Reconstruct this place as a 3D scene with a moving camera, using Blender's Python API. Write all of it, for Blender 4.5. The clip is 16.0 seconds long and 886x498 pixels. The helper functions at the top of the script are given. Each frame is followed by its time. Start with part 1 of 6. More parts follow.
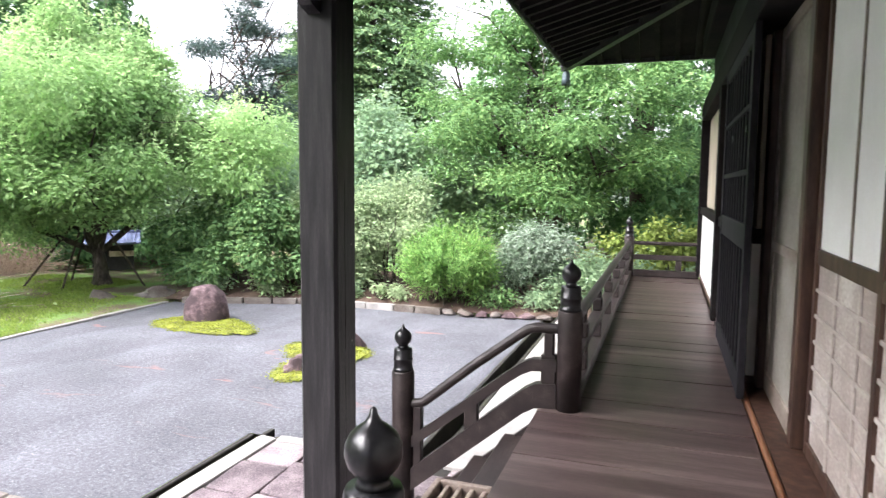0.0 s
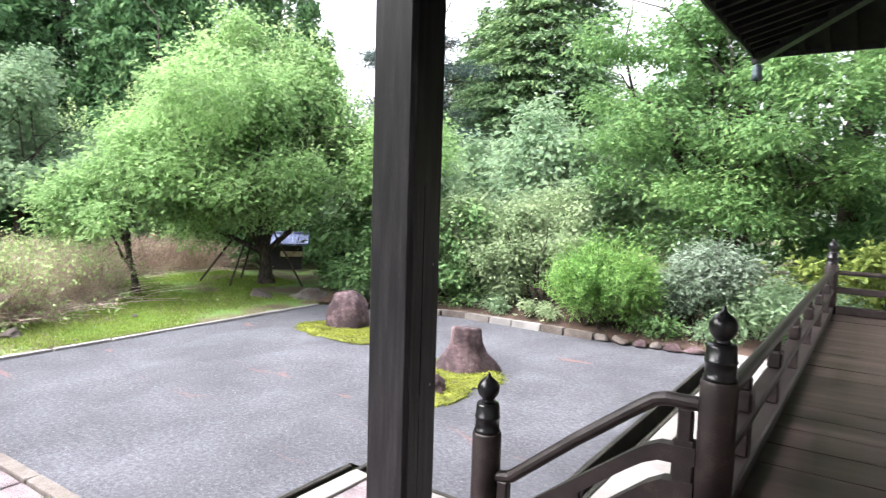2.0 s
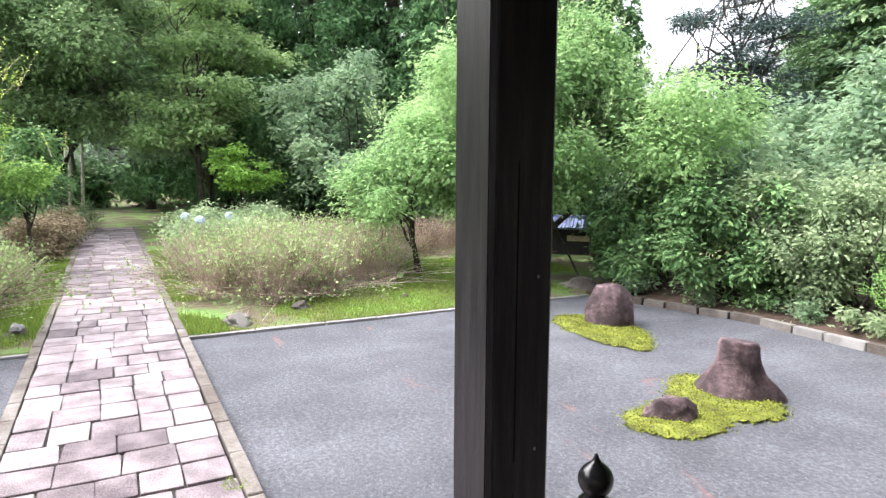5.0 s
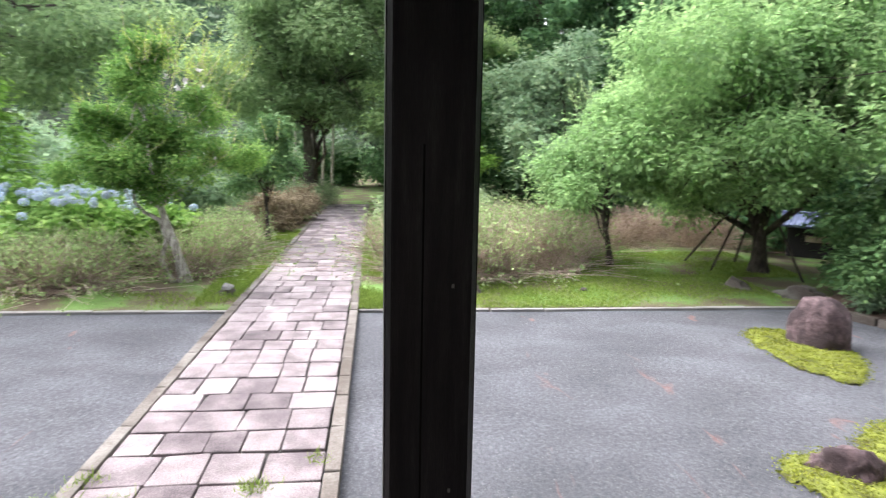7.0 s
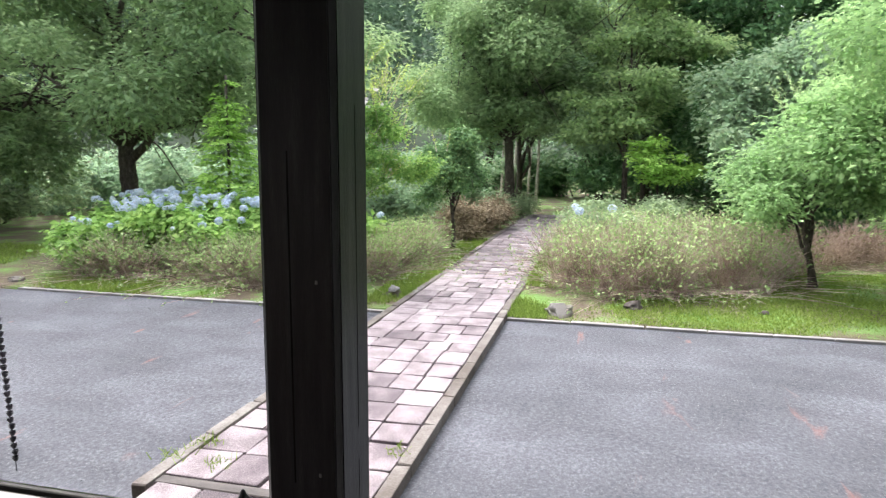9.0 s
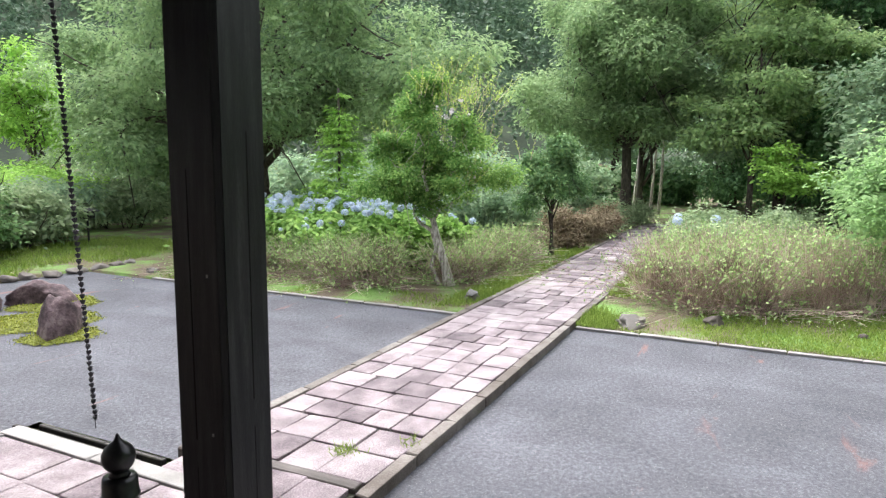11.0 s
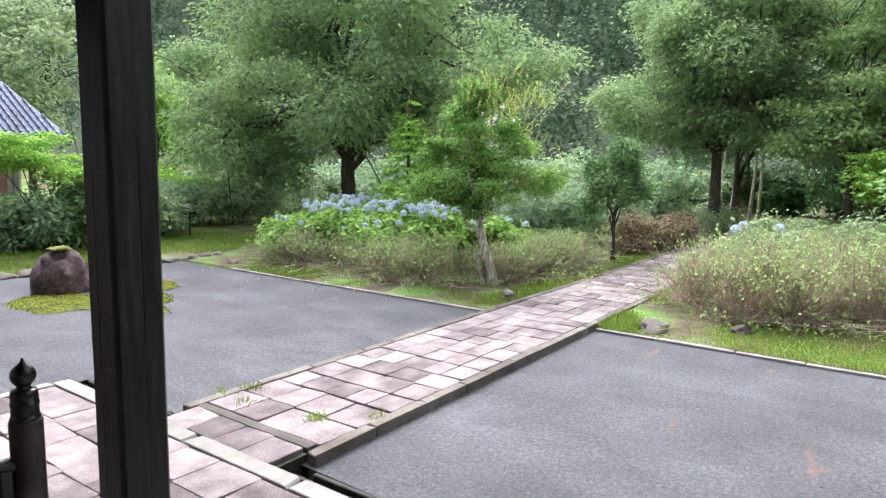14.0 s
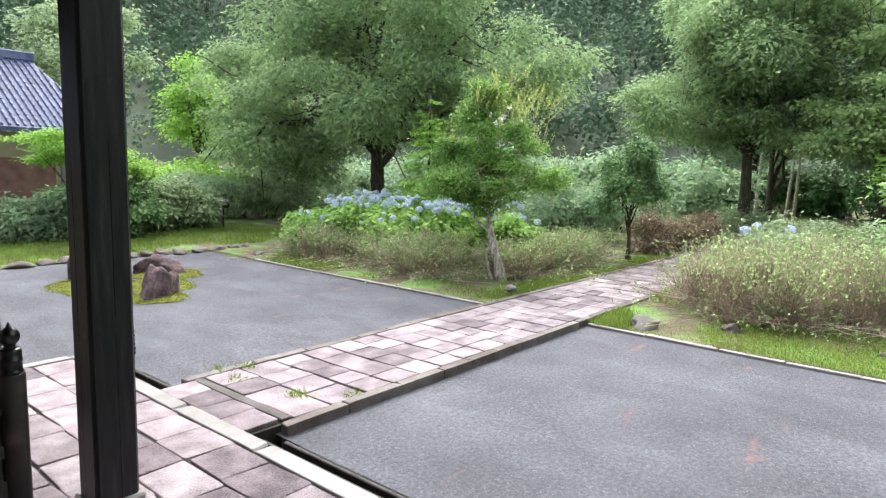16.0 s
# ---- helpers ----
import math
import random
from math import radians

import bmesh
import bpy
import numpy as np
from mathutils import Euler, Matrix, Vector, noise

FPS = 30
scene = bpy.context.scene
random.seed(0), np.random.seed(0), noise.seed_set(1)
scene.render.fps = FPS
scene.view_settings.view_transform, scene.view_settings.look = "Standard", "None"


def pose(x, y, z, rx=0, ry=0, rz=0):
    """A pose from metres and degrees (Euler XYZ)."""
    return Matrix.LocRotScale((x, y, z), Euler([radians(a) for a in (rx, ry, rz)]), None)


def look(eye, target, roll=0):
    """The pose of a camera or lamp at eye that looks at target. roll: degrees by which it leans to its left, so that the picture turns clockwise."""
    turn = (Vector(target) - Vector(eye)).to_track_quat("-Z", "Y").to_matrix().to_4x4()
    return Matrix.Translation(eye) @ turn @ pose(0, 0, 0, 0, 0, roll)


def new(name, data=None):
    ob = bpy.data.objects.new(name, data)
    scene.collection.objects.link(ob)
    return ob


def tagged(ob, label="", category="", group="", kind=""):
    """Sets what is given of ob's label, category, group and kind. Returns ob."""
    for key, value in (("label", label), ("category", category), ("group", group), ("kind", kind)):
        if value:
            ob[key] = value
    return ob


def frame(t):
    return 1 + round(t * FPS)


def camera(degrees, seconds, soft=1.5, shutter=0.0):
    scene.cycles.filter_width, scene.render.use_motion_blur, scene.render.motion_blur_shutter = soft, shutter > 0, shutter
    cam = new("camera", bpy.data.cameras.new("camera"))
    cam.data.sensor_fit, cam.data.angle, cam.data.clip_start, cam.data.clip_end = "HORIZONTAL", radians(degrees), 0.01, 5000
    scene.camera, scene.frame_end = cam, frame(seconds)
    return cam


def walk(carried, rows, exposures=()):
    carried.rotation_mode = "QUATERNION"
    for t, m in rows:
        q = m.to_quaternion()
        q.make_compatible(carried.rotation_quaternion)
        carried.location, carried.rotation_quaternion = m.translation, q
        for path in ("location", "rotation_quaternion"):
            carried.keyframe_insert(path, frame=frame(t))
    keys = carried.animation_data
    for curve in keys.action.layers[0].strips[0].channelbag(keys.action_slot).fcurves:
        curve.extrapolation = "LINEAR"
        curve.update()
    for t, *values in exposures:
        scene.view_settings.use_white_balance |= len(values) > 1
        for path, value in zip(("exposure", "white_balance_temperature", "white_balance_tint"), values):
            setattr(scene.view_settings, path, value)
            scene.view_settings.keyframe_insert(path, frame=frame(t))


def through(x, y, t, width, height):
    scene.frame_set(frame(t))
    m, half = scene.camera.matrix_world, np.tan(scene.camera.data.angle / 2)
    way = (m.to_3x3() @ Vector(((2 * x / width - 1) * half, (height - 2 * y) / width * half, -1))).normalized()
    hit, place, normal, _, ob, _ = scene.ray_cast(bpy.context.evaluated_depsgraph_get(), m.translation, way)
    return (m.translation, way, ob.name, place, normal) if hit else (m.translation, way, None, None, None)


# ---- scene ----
cam = camera(69.2, 16.0, soft=1.25, shutter=0.35)
PATH = [
    (0, (-0.094, 0.331, 2.434), (-0.745, 2.213, 2.244), 0.4),
    (0.5, (-0.049, 0.595, 2.439), (-0.855, 2.416, 2.262), 0.3),
    (1, (-0.048, 0.811, 2.434), (-0.944, 2.591, 2.267), 0.3),
    (1.5, (-0.096, 1.119, 2.43), (-1.084, 2.85, 2.263), 1.1),
    (2, (-0.098, 1.383, 2.43), (-1.227, 3.025, 2.259), 1.7),
    (2.5, (-0.142, 1.629, 2.425), (-1.414, 3.159, 2.228), 1.1),
    (3, (-0.205, 1.89, 2.43), (-1.558, 3.346, 2.208), 1.3),
    (3.5, (-0.249, 2.127, 2.43), (-1.723, 3.457, 2.19), 1.2),
    (4, (-0.243, 2.372, 2.424), (-1.865, 3.515, 2.173), 1.9),
    (4.2, (-0.235, 2.445, 2.436), (-1.894, 3.533, 2.179), 1.1),
    (6.5, (-0.106, 3.618, 2.436), (-2.029, 4.102, 2.178), 2.3),
    (7, (-0.204, 3.912, 2.448), (-2.17, 4.125, 2.15), 1.1),
    (7.5, (-0.206, 4.191, 2.442), (-2.182, 4.117, 2.144), 1.3),
    (8, (-0.196, 4.46, 2.45), (-2.169, 4.332, 2.151), 0.7),
    (8.5, (-0.158, 4.756, 2.44), (-2.117, 4.472, 2.157), -0.0),
    (9, (-0.205, 5.011, 2.441), (-2.13, 4.541, 2.169), 0.3),
    (11.3, (-0.243, 6.189, 2.494), (-2.022, 5.312, 2.243), 0.6),
    (11.5, (-0.275, 6.282, 2.466), (-2.05, 5.395, 2.22), 0.8),
    (12, (-0.32, 6.535, 2.489), (-2.05, 5.561, 2.245), 1.5),
    (12.5, (-0.3, 6.785, 2.485), (-1.991, 5.742, 2.255), 1.6),
    (13, (-0.279, 7.023, 2.506), (-1.932, 5.923, 2.27), 1.0),
    (13.5, (-0.358, 7.221, 2.468), (-2.009, 6.117, 2.235), 1.5),
    (14, (-0.408, 7.46, 2.487), (-2.023, 6.306, 2.24), 1.0),
    (14.5, (-0.392, 7.715, 2.49), (-1.986, 6.533, 2.243), 1.1),
    (15, (-0.381, 7.941, 2.477), (-1.94, 6.711, 2.238), 0.7),
    (15.5, (-0.412, 8.168, 2.493), (-1.973, 6.94, 2.259), 1.2),
    (16, (-0.46, 8.326, 2.527), (-1.992, 7.067, 2.268), 1.6),
]
walk(cam, [(t, look(eye, target, roll)) for t, eye, target, roll in PATH], exposures=[(0.0, 2.67, 6350, 16), (1.5, 2.5, 6350, 15.5), (3.0, 2.35, 6350, 15), (4.2, 2.33, 6350, 14.5), (7.0, 2.12, 6350, 13), (9.0, 2.1, 6350, 13), (11.5, 1.98, 6350, 12.5), (16.0, 1.97, 6350, 12.5)])

# ---- world and sun ----
world = bpy.data.worlds.new("overcast_sky")
scene.world = world
world.use_nodes = True
wn, wl = world.node_tree.nodes, world.node_tree.links
sky = wn.new("ShaderNodeTexSky")
sky.sky_type, sky.sun_disc = "NISHITA", False
sky.sun_elevation, sky.sun_rotation = radians(49.4), radians(229.9)
sky.air_density, sky.dust_density, sky.ozone_density = 1.0, 4.0, 1.0
grey = wn.new("ShaderNodeHueSaturation")
grey.inputs["Saturation"].default_value = 0.22
wl.new(sky.outputs[0], grey.inputs["Color"])
wl.new(grey.outputs[0], wn["Background"].inputs["Color"])
wn["Background"].inputs["Strength"].default_value = 0.15
sun = new("sun", bpy.data.lights.new("sun", "SUN"))
sun.data.energy, sun.data.angle, sun.data.color = 1.4, radians(70), (1.0, 0.97, 0.92)
sun.matrix_world = look((-19, -16, 29), (0, 0, 0))

# ---- materials ----


def surface(name, stops, scale=3.0, fine=40.0, rough=0.75, bump=0.25, stretch=(1, 1, 1), metal=0.0, vary=0.0, islands=False, fine_mix=0.35, coat=0.0, distance=0.01, hard=0.22, grit=0.55):
    """A worn surface: a coarse and a fine noise over the colours of stops, with relief. vary: by how much pieces differ in lightness."""
    m = bpy.data.materials.new(name)
    m.use_nodes = True
    n, l = m.node_tree.nodes, m.node_tree.links
    b = n["Principled BSDF"]
    geo = n.new("ShaderNodeNewGeometry")
    mapping = n.new("ShaderNodeMapping")
    mapping.inputs["Scale"].default_value = stretch
    l.new(geo.outputs["Position"], mapping.inputs["Vector"])
    coarse = n.new("ShaderNodeTexNoise")
    coarse.inputs["Scale"].default_value, coarse.inputs["Detail"].default_value = scale, 6
    small = n.new("ShaderNodeTexNoise")
    small.inputs["Scale"].default_value, small.inputs["Detail"].default_value = fine, 8
    small.inputs["Roughness"].default_value = grit
    for t in (coarse, small):
        l.new(mapping.outputs[0], t.inputs["Vector"])
    add = n.new("ShaderNodeMix")
    add.data_type = "FLOAT"
    add.inputs[0].default_value = fine_mix
    l.new(coarse.outputs[0], add.inputs[2])
    l.new(small.outputs[0], add.inputs[3])
    sharpen = n.new("ShaderNodeMapRange")
    sharpen.inputs["From Min"].default_value, sharpen.inputs["From Max"].default_value = 0.5 - hard, 0.5 + hard
    l.new(add.outputs[0], sharpen.inputs["Value"])
    value = sharpen.outputs[0]
    if vary:
        if islands:
            source = geo.outputs["Random Per Island"]
        else:
            info = n.new("ShaderNodeObjectInfo")
            source = info.outputs["Random"]
        shift = n.new("ShaderNodeMath")
        shift.operation = "MULTIPLY_ADD"
        shift.inputs[1].default_value, shift.inputs[2].default_value = vary, -vary / 2
        l.new(source, shift.inputs[0])
        total = n.new("ShaderNodeMath")
        total.operation = "ADD"
        l.new(value, total.inputs[0])
        l.new(shift.outputs[0], total.inputs[1])
        value = total.outputs[0]
    ramp = n.new("ShaderNodeValToRGB")
    while len(ramp.color_ramp.elements) < len(stops):
        ramp.color_ramp.elements.new(0.5)
    for e, (p, c) in zip(ramp.color_ramp.elements, stops):
        e.position, e.color = p, (*c, 1)
    l.new(value, ramp.inputs[0])
    l.new(ramp.outputs[0], b.inputs["Base Color"])
    b.inputs["Roughness"].default_value, b.inputs["Metallic"].default_value = rough, metal
    b.inputs["Coat Weight"].default_value = coat
    if bump:
        relief = n.new("ShaderNodeBump")
        relief.inputs["Strength"].default_value, relief.inputs["Distance"].default_value = bump, distance
        l.new(add.outputs[0], relief.inputs["Height"])
        l.new(relief.outputs[0], b.inputs["Normal"])
    return m


def leafy(name, dark, mid, light, patch=0.5, through=0.5, rough=0.62):
    """Leaves: each differs by chance and by patches of the crown, and lets some light through."""
    m = bpy.data.materials.new(name)
    m.use_nodes = True
    n, l = m.node_tree.nodes, m.node_tree.links
    b = n["Principled BSDF"]
    geo = n.new("ShaderNodeNewGeometry")
    patches = n.new("ShaderNodeTexNoise")
    patches.inputs["Scale"].default_value, patches.inputs["Detail"].default_value = patch, 3
    l.new(geo.outputs["Position"], patches.inputs["Vector"])
    mix = n.new("ShaderNodeMix")
    mix.data_type = "FLOAT"
    mix.inputs[0].default_value = 0.55
    l.new(geo.outputs["Random Per Island"], mix.inputs[2])
    l.new(patches.outputs[0], mix.inputs[3])
    ramp = n.new("ShaderNodeValToRGB")
    ramp.color_ramp.elements.new(0.5)
    for e, (p, c) in zip(ramp.color_ramp.elements, ((0.2, dark), (0.5, mid), (0.82, light))):
        e.position, e.color = p, (*c, 1)
    l.new(mix.outputs[0], ramp.inputs[0])
    l.new(ramp.outputs[0], b.inputs["Base Color"])
    b.inputs["Roughness"].default_value, b.inputs["Specular IOR Level"].default_value = max(rough, 0.7), 0.12
    clear = n.new("ShaderNodeBsdfTranslucent")
    l.new(ramp.outputs[0], clear.inputs["Color"])
    both = n.new("ShaderNodeMixShader")
    both.inputs[0].default_value = through
    l.new(b.outputs[0], both.inputs[1])
    l.new(clear.outputs[0], both.inputs[2])
    l.new(both.outputs[0], n["Material Output"].inputs["Surface"])
    return m


DARK_WOOD = surface("dark_wood", [(0.25, (0.0125, 0.012, 0.0135)), (0.6, (0.026, 0.0245, 0.0262)), (0.85, (0.047, 0.044, 0.046))], 5, 60, 0.42, 0.3, (6, 6, 0.5), vary=0.15)
BLACK_WOOD = surface("black_wood", [(0.3, (0.006336, 0.005544, 0.006336)), (0.8, (0.01742, 0.01426, 0.01426))], 4, 50, 0.8, 0.3, (0.36, 0.51, 0.51))
BLACK_BOARD = surface("black_board", [(0.3, (0.0108, 0.01008, 0.01261)), (0.8, (0.02704, 0.02448, 0.02976))], 4, 50, 0.72, 0.2, (0.637, 0.595, 0.281))
RAIL_WOOD = surface("rail_wood", [(0.25, (0.01608, 0.01102, 0.01091)), (0.6, (0.033, 0.0234, 0.02256)), (0.85, (0.06612, 0.05136, 0.04812))], 3, 50, 0.5, 0.25, (3, 0.6, 3), vary=0.2)
DECK_WOOD = surface("deck_wood", [(0.25, (0.047, 0.0315, 0.03)), (0.55, (0.082, 0.057, 0.054)), (0.85, (0.15, 0.113, 0.106))], 1.2, 30, 0.42, 0.25, (0.5, 7, 1), vary=0.12)
BROWN_WOOD = surface("brown_wood", [(0.25, (0.035, 0.0154, 0.0105)), (0.6, (0.07, 0.035, 0.0238)), (0.85, (0.119, 0.063, 0.042))], 4, 50, 0.5, 0.2, (5, 5, 0.6), vary=0.1)
WORN_EDGE = surface("worn_edge_wood", [(0.25, (0.128, 0.048, 0.02)), (0.6, (0.24, 0.104, 0.048)), (0.85, (0.32, 0.16, 0.08))], 5, 50, 0.5, 0.2, (0.85, 0.4, 0.85))
PALE_WOOD = surface("pale_wood", [(0.25, (0.16, 0.12, 0.096)), (0.6, (0.272, 0.224, 0.192)), (0.85, (0.36, 0.312, 0.264))], 4, 50, 0.6, 0.2, (0.85, 0.8, 0.85))
FINIAL = surface("black_lacquered_metal", [(0.3, (0.0084, 0.0084, 0.0098)), (0.8, (0.021, 0.021, 0.0238))], 20, 90, 0.3, 0.05, metal=0.3, coat=0.15)
PAPER = surface("white_paper", [(0.3, (0.775, 0.775, 0.755)), (0.8, (0.857, 0.857, 0.847))], 3, 80, 0.85, 0.05)
PLASTER = surface("white_plaster", [(0.25, (0.74, 0.74, 0.73)), (0.8, (0.84, 0.84, 0.83))], 2, 60, 0.9, 0.1)
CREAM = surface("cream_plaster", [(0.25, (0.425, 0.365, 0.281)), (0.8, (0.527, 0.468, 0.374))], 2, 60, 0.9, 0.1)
FROSTED = surface("hazy_pane", [(0.3, (0.432, 0.396, 0.348)), (0.8, (0.6, 0.564, 0.504))], 2, 40, 0.25, 0.02, coat=0.5)
LATTICE_PAPER = surface("stained_panel", [(0.3, (0.3, 0.245, 0.22)), (0.55, (0.42, 0.36, 0.33)), (0.75, (0.62, 0.58, 0.54))], 2.0, 60, 0.5, 0.05)
LATTICE_WOOD = surface("bleached_lattice_wood", [(0.25, (0.38, 0.33, 0.3)), (0.8, (0.56, 0.51, 0.47))], 5, 60, 0.6, 0.15)
GRAVEL = surface("grey_gravel", [(0.1, (0.04847, 0.05164, 0.06209)), (0.45, (0.08554, 0.0887, 0.103)), (0.7, (0.114, 0.1172, 0.1346)), (0.95, (0.1885, 0.1901, 0.2123))], 0.8, 24, 0.95, 0.9, fine_mix=0.82, distance=0.012, hard=0.11, grit=0.9)
GRAIN = surface("gravel_grains", [(0.05, (0.092, 0.09384, 0.1012)), (0.5, (0.1122, 0.115, 0.1251)), (0.8, (0.1564, 0.1573, 0.1674)), (0.97, (0.2162, 0.2144, 0.2236))], 3, 60, 0.9, 0.0, vary=1.0, islands=True)
gn, gl = GRAVEL.node_tree.nodes, GRAVEL.node_tree.links
stain = gn.new("ShaderNodeTexNoise")
stain.inputs["Scale"].default_value, stain.inputs["Detail"].default_value, stain.inputs["Distortion"].default_value = 1.0, 5, 0.9
stain_ramp = gn.new("ShaderNodeMapRange")
stain_ramp.inputs["From Min"].default_value, stain_ramp.inputs["From Max"].default_value, stain_ramp.inputs["To Max"].default_value = 0.655, 0.72, 0.6
stain_mix = gn.new("ShaderNodeMix")
stain_mix.data_type = "RGBA"
stain_mix.inputs[7].default_value = (0.27, 0.12, 0.1, 1)
stain_place = gn.new("ShaderNodeMapping")
stain_place.inputs["Scale"].default_value, stain_place.inputs["Rotation"].default_value = (0.65, 2.1, 1), (0, 0, radians(-35))
gl.new(gn["Geometry"].outputs["Position"], stain_place.inputs["Vector"])
gl.new(stain_place.outputs[0], stain.inputs["Vector"])
drift = gn.new("ShaderNodeTexNoise")
drift.inputs["Scale"].default_value, drift.inputs["Detail"].default_value, drift.inputs["Distortion"].default_value = 1.0, 8, 0.8
drift_place = gn.new("ShaderNodeMapping")
drift_place.inputs["Scale"].default_value, drift_place.inputs["Rotation"].default_value = (1.5, 0.8, 1), (0, 0, radians(20))
drift_tone = gn.new("ShaderNodeMapRange")
drift_tone.inputs["From Min"].default_value, drift_tone.inputs["From Max"].default_value = 0.36, 0.66
drift_tone.inputs["To Min"].default_value, drift_tone.inputs["To Max"].default_value = 0.84, 1.14
drifted = gn.new("ShaderNodeVectorMath")
drifted.operation = "SCALE"
gl.new(gn["Geometry"].outputs["Position"], drift_place.inputs["Vector"])
gl.new(drift_place.outputs[0], drift.inputs["Vector"])
gl.new(drift.outputs[0], drift_tone.inputs["Value"])
gl.new(gn["Color Ramp"].outputs[0], drifted.inputs[0])
gl.new(drift_tone.outputs[0], drifted.inputs["Scale"])
gl.new(stain.outputs[0], stain_ramp.inputs["Value"])
gl.new(stain_ramp.outputs[0], stain_mix.inputs[0])
gl.new(drifted.outputs[0], stain_mix.inputs[6])
gl.new(stain_mix.outputs[2], gn["Principled BSDF"].inputs["Base Color"])
SLAB = surface("pink_grey_stone", [(0.0, (0.05, 0.04, 0.046)), (0.3, (0.15, 0.118, 0.13)), (0.62, (0.28, 0.235, 0.25)), (0.95, (0.46, 0.415, 0.42))], 3.5, 70, 0.85, 0.9, vary=0.45, fine_mix=0.72, hard=0.12, grit=0.95)
KERB = surface("weathered_kerb_stone", [(0.2, (0.08136, 0.06523, 0.05443)), (0.5, (0.1469, 0.1274, 0.1145)), (0.8, (0.229, 0.2117, 0.1951))], 3, 60, 0.85, 0.5, vary=0.3)
PALE_STONE = surface("pale_granite", [(0.2, (0.2, 0.19, 0.181)), (0.6, (0.285, 0.275, 0.266)), (0.85, (0.342, 0.333, 0.323))], 3, 90, 0.8, 0.3, vary=0.2)
ROCK = surface("brown_purple_rock", [(0.2, (0.0383, 0.0228, 0.026)), (0.5, (0.0875, 0.0548, 0.0605)), (0.72, (0.142, 0.0967, 0.102)), (0.88, (0.208, 0.154, 0.155))], 3.5, 14, 0.85, 1.0, vary=0.15, distance=0.05, hard=0.15, grit=0.75)
# near-black concrete, greenish in its lightest patches
GUTTER = surface("dark_concrete", [(0.25, (0.0096, 0.00864, 0.00672)), (0.7, (0.0288, 0.0264, 0.0202)), (0.85, (0.048, 0.0528, 0.024))], 4, 40, 0.8, 0.4)
GUTTER_BOARD = surface("weathered_drain_board", [(0.25, (0.045, 0.037, 0.034)), (0.8, (0.11, 0.095, 0.088))], 4, 60, 0.8, 0.4, (3, 0.5, 3))
MOSS = surface("yellow_green_moss", [(0.25, (0.0723, 0.0723, 0.013)), (0.5, (0.145, 0.167, 0.0253)), (0.8, (0.239, 0.275, 0.0433))], 5, 60, 0.95, 1.0, distance=0.04)
GROUND = surface("mossy_lawn_soil", [(0.4, (0.13, 0.098, 0.068)), (0.5, (0.165, 0.165, 0.07)), (0.6, (0.13, 0.24, 0.055)), (0.85, (0.205, 0.36, 0.085))], 1.1, 45, 0.95, 1.0, fine_mix=0.5, distance=0.04, hard=0.17, grit=0.8)
BARK = surface("grey_brown_bark", [(0.25, (0.03, 0.024, 0.019)), (0.6, (0.075, 0.06, 0.048)), (0.85, (0.15, 0.13, 0.11))], 6, 40, 0.9, 1.0, (3, 3, 0.8), distance=0.03)
PALE_BARK = surface("pale_peeling_bark", [(0.25, (0.17, 0.145, 0.125)), (0.5, (0.43, 0.39, 0.35)), (0.8, (0.72, 0.68, 0.63))], 7, 40, 0.8, 0.6, (3, 3, 0.8), distance=0.02)
STALK = surface("dry_tan_stems", [(0.2, (0.24, 0.165, 0.145)), (0.5, (0.5, 0.38, 0.335)), (0.8, (0.8, 0.68, 0.6))], 2, 30, 0.85, 0.1, vary=0.4, islands=True)
TILE = surface("blue_grey_roof_tile", [(0.25, (0.04, 0.054, 0.11)), (0.6, (0.08, 0.104, 0.198)), (0.85, (0.14, 0.17, 0.27))], 3, 40, 0.68, 0.15, vary=0.3)
IRON = surface("dark_iron", [(0.3, (0.02, 0.02, 0.024)), (0.8, (0.06, 0.06, 0.07))], 15, 90, 0.4, 0.15, metal=0.7)
BRONZE = surface("green_bronze", [(0.3, (0.05, 0.075, 0.085)), (0.8, (0.12, 0.16, 0.18))], 10, 60, 0.5, 0.15, metal=0.4)
PINK_WALL = surface("faded_red_board", [(0.3, (0.2, 0.1, 0.09)), (0.8, (0.32, 0.18, 0.16))], 3, 40, 0.8, 0.2)
FOREST = surface("forest_floor", [(0.3, (0.02, 0.035, 0.018)), (0.8, (0.05, 0.08, 0.035))], 0.2, 3, 0.95, 0.5)
LITTER = surface("brown_leaf_litter", [(0.25, (0.0352, 0.0201, 0.0151)), (0.55, (0.0806, 0.0502, 0.0377)), (0.8, (0.131, 0.0905, 0.0651))], 3, 40, 0.95, 1.0, distance=0.03)

LEAF_PLUM = leafy("plum_leaves", (0.19, 0.32, 0.14), (0.3, 0.47, 0.2), (0.45, 0.63, 0.28), 0.35)
LEAF_DEEP = leafy("glossy_dark_leaves", (0.0953, 0.186, 0.079), (0.166, 0.303, 0.123), (0.285, 0.422, 0.164), 0.8, 0.2, 0.35)
LEAF_WOOD = leafy("woodland_leaves", (0.1944, 0.2916, 0.1966), (0.2981, 0.4352, 0.2646), (0.3769, 0.4774, 0.2862), 0.3)
LEAF_ZELKOVA = leafy("zelkova_leaves", (0.1, 0.2, 0.085), (0.175, 0.32, 0.12), (0.28, 0.43, 0.16), 0.4, 0.4)
LEAF_PLUM_TIP = leafy("young_plum_leaves", (0.282, 0.394, 0.196), (0.414, 0.552, 0.259), (0.574, 0.711, 0.367), 0.6, 0.45)
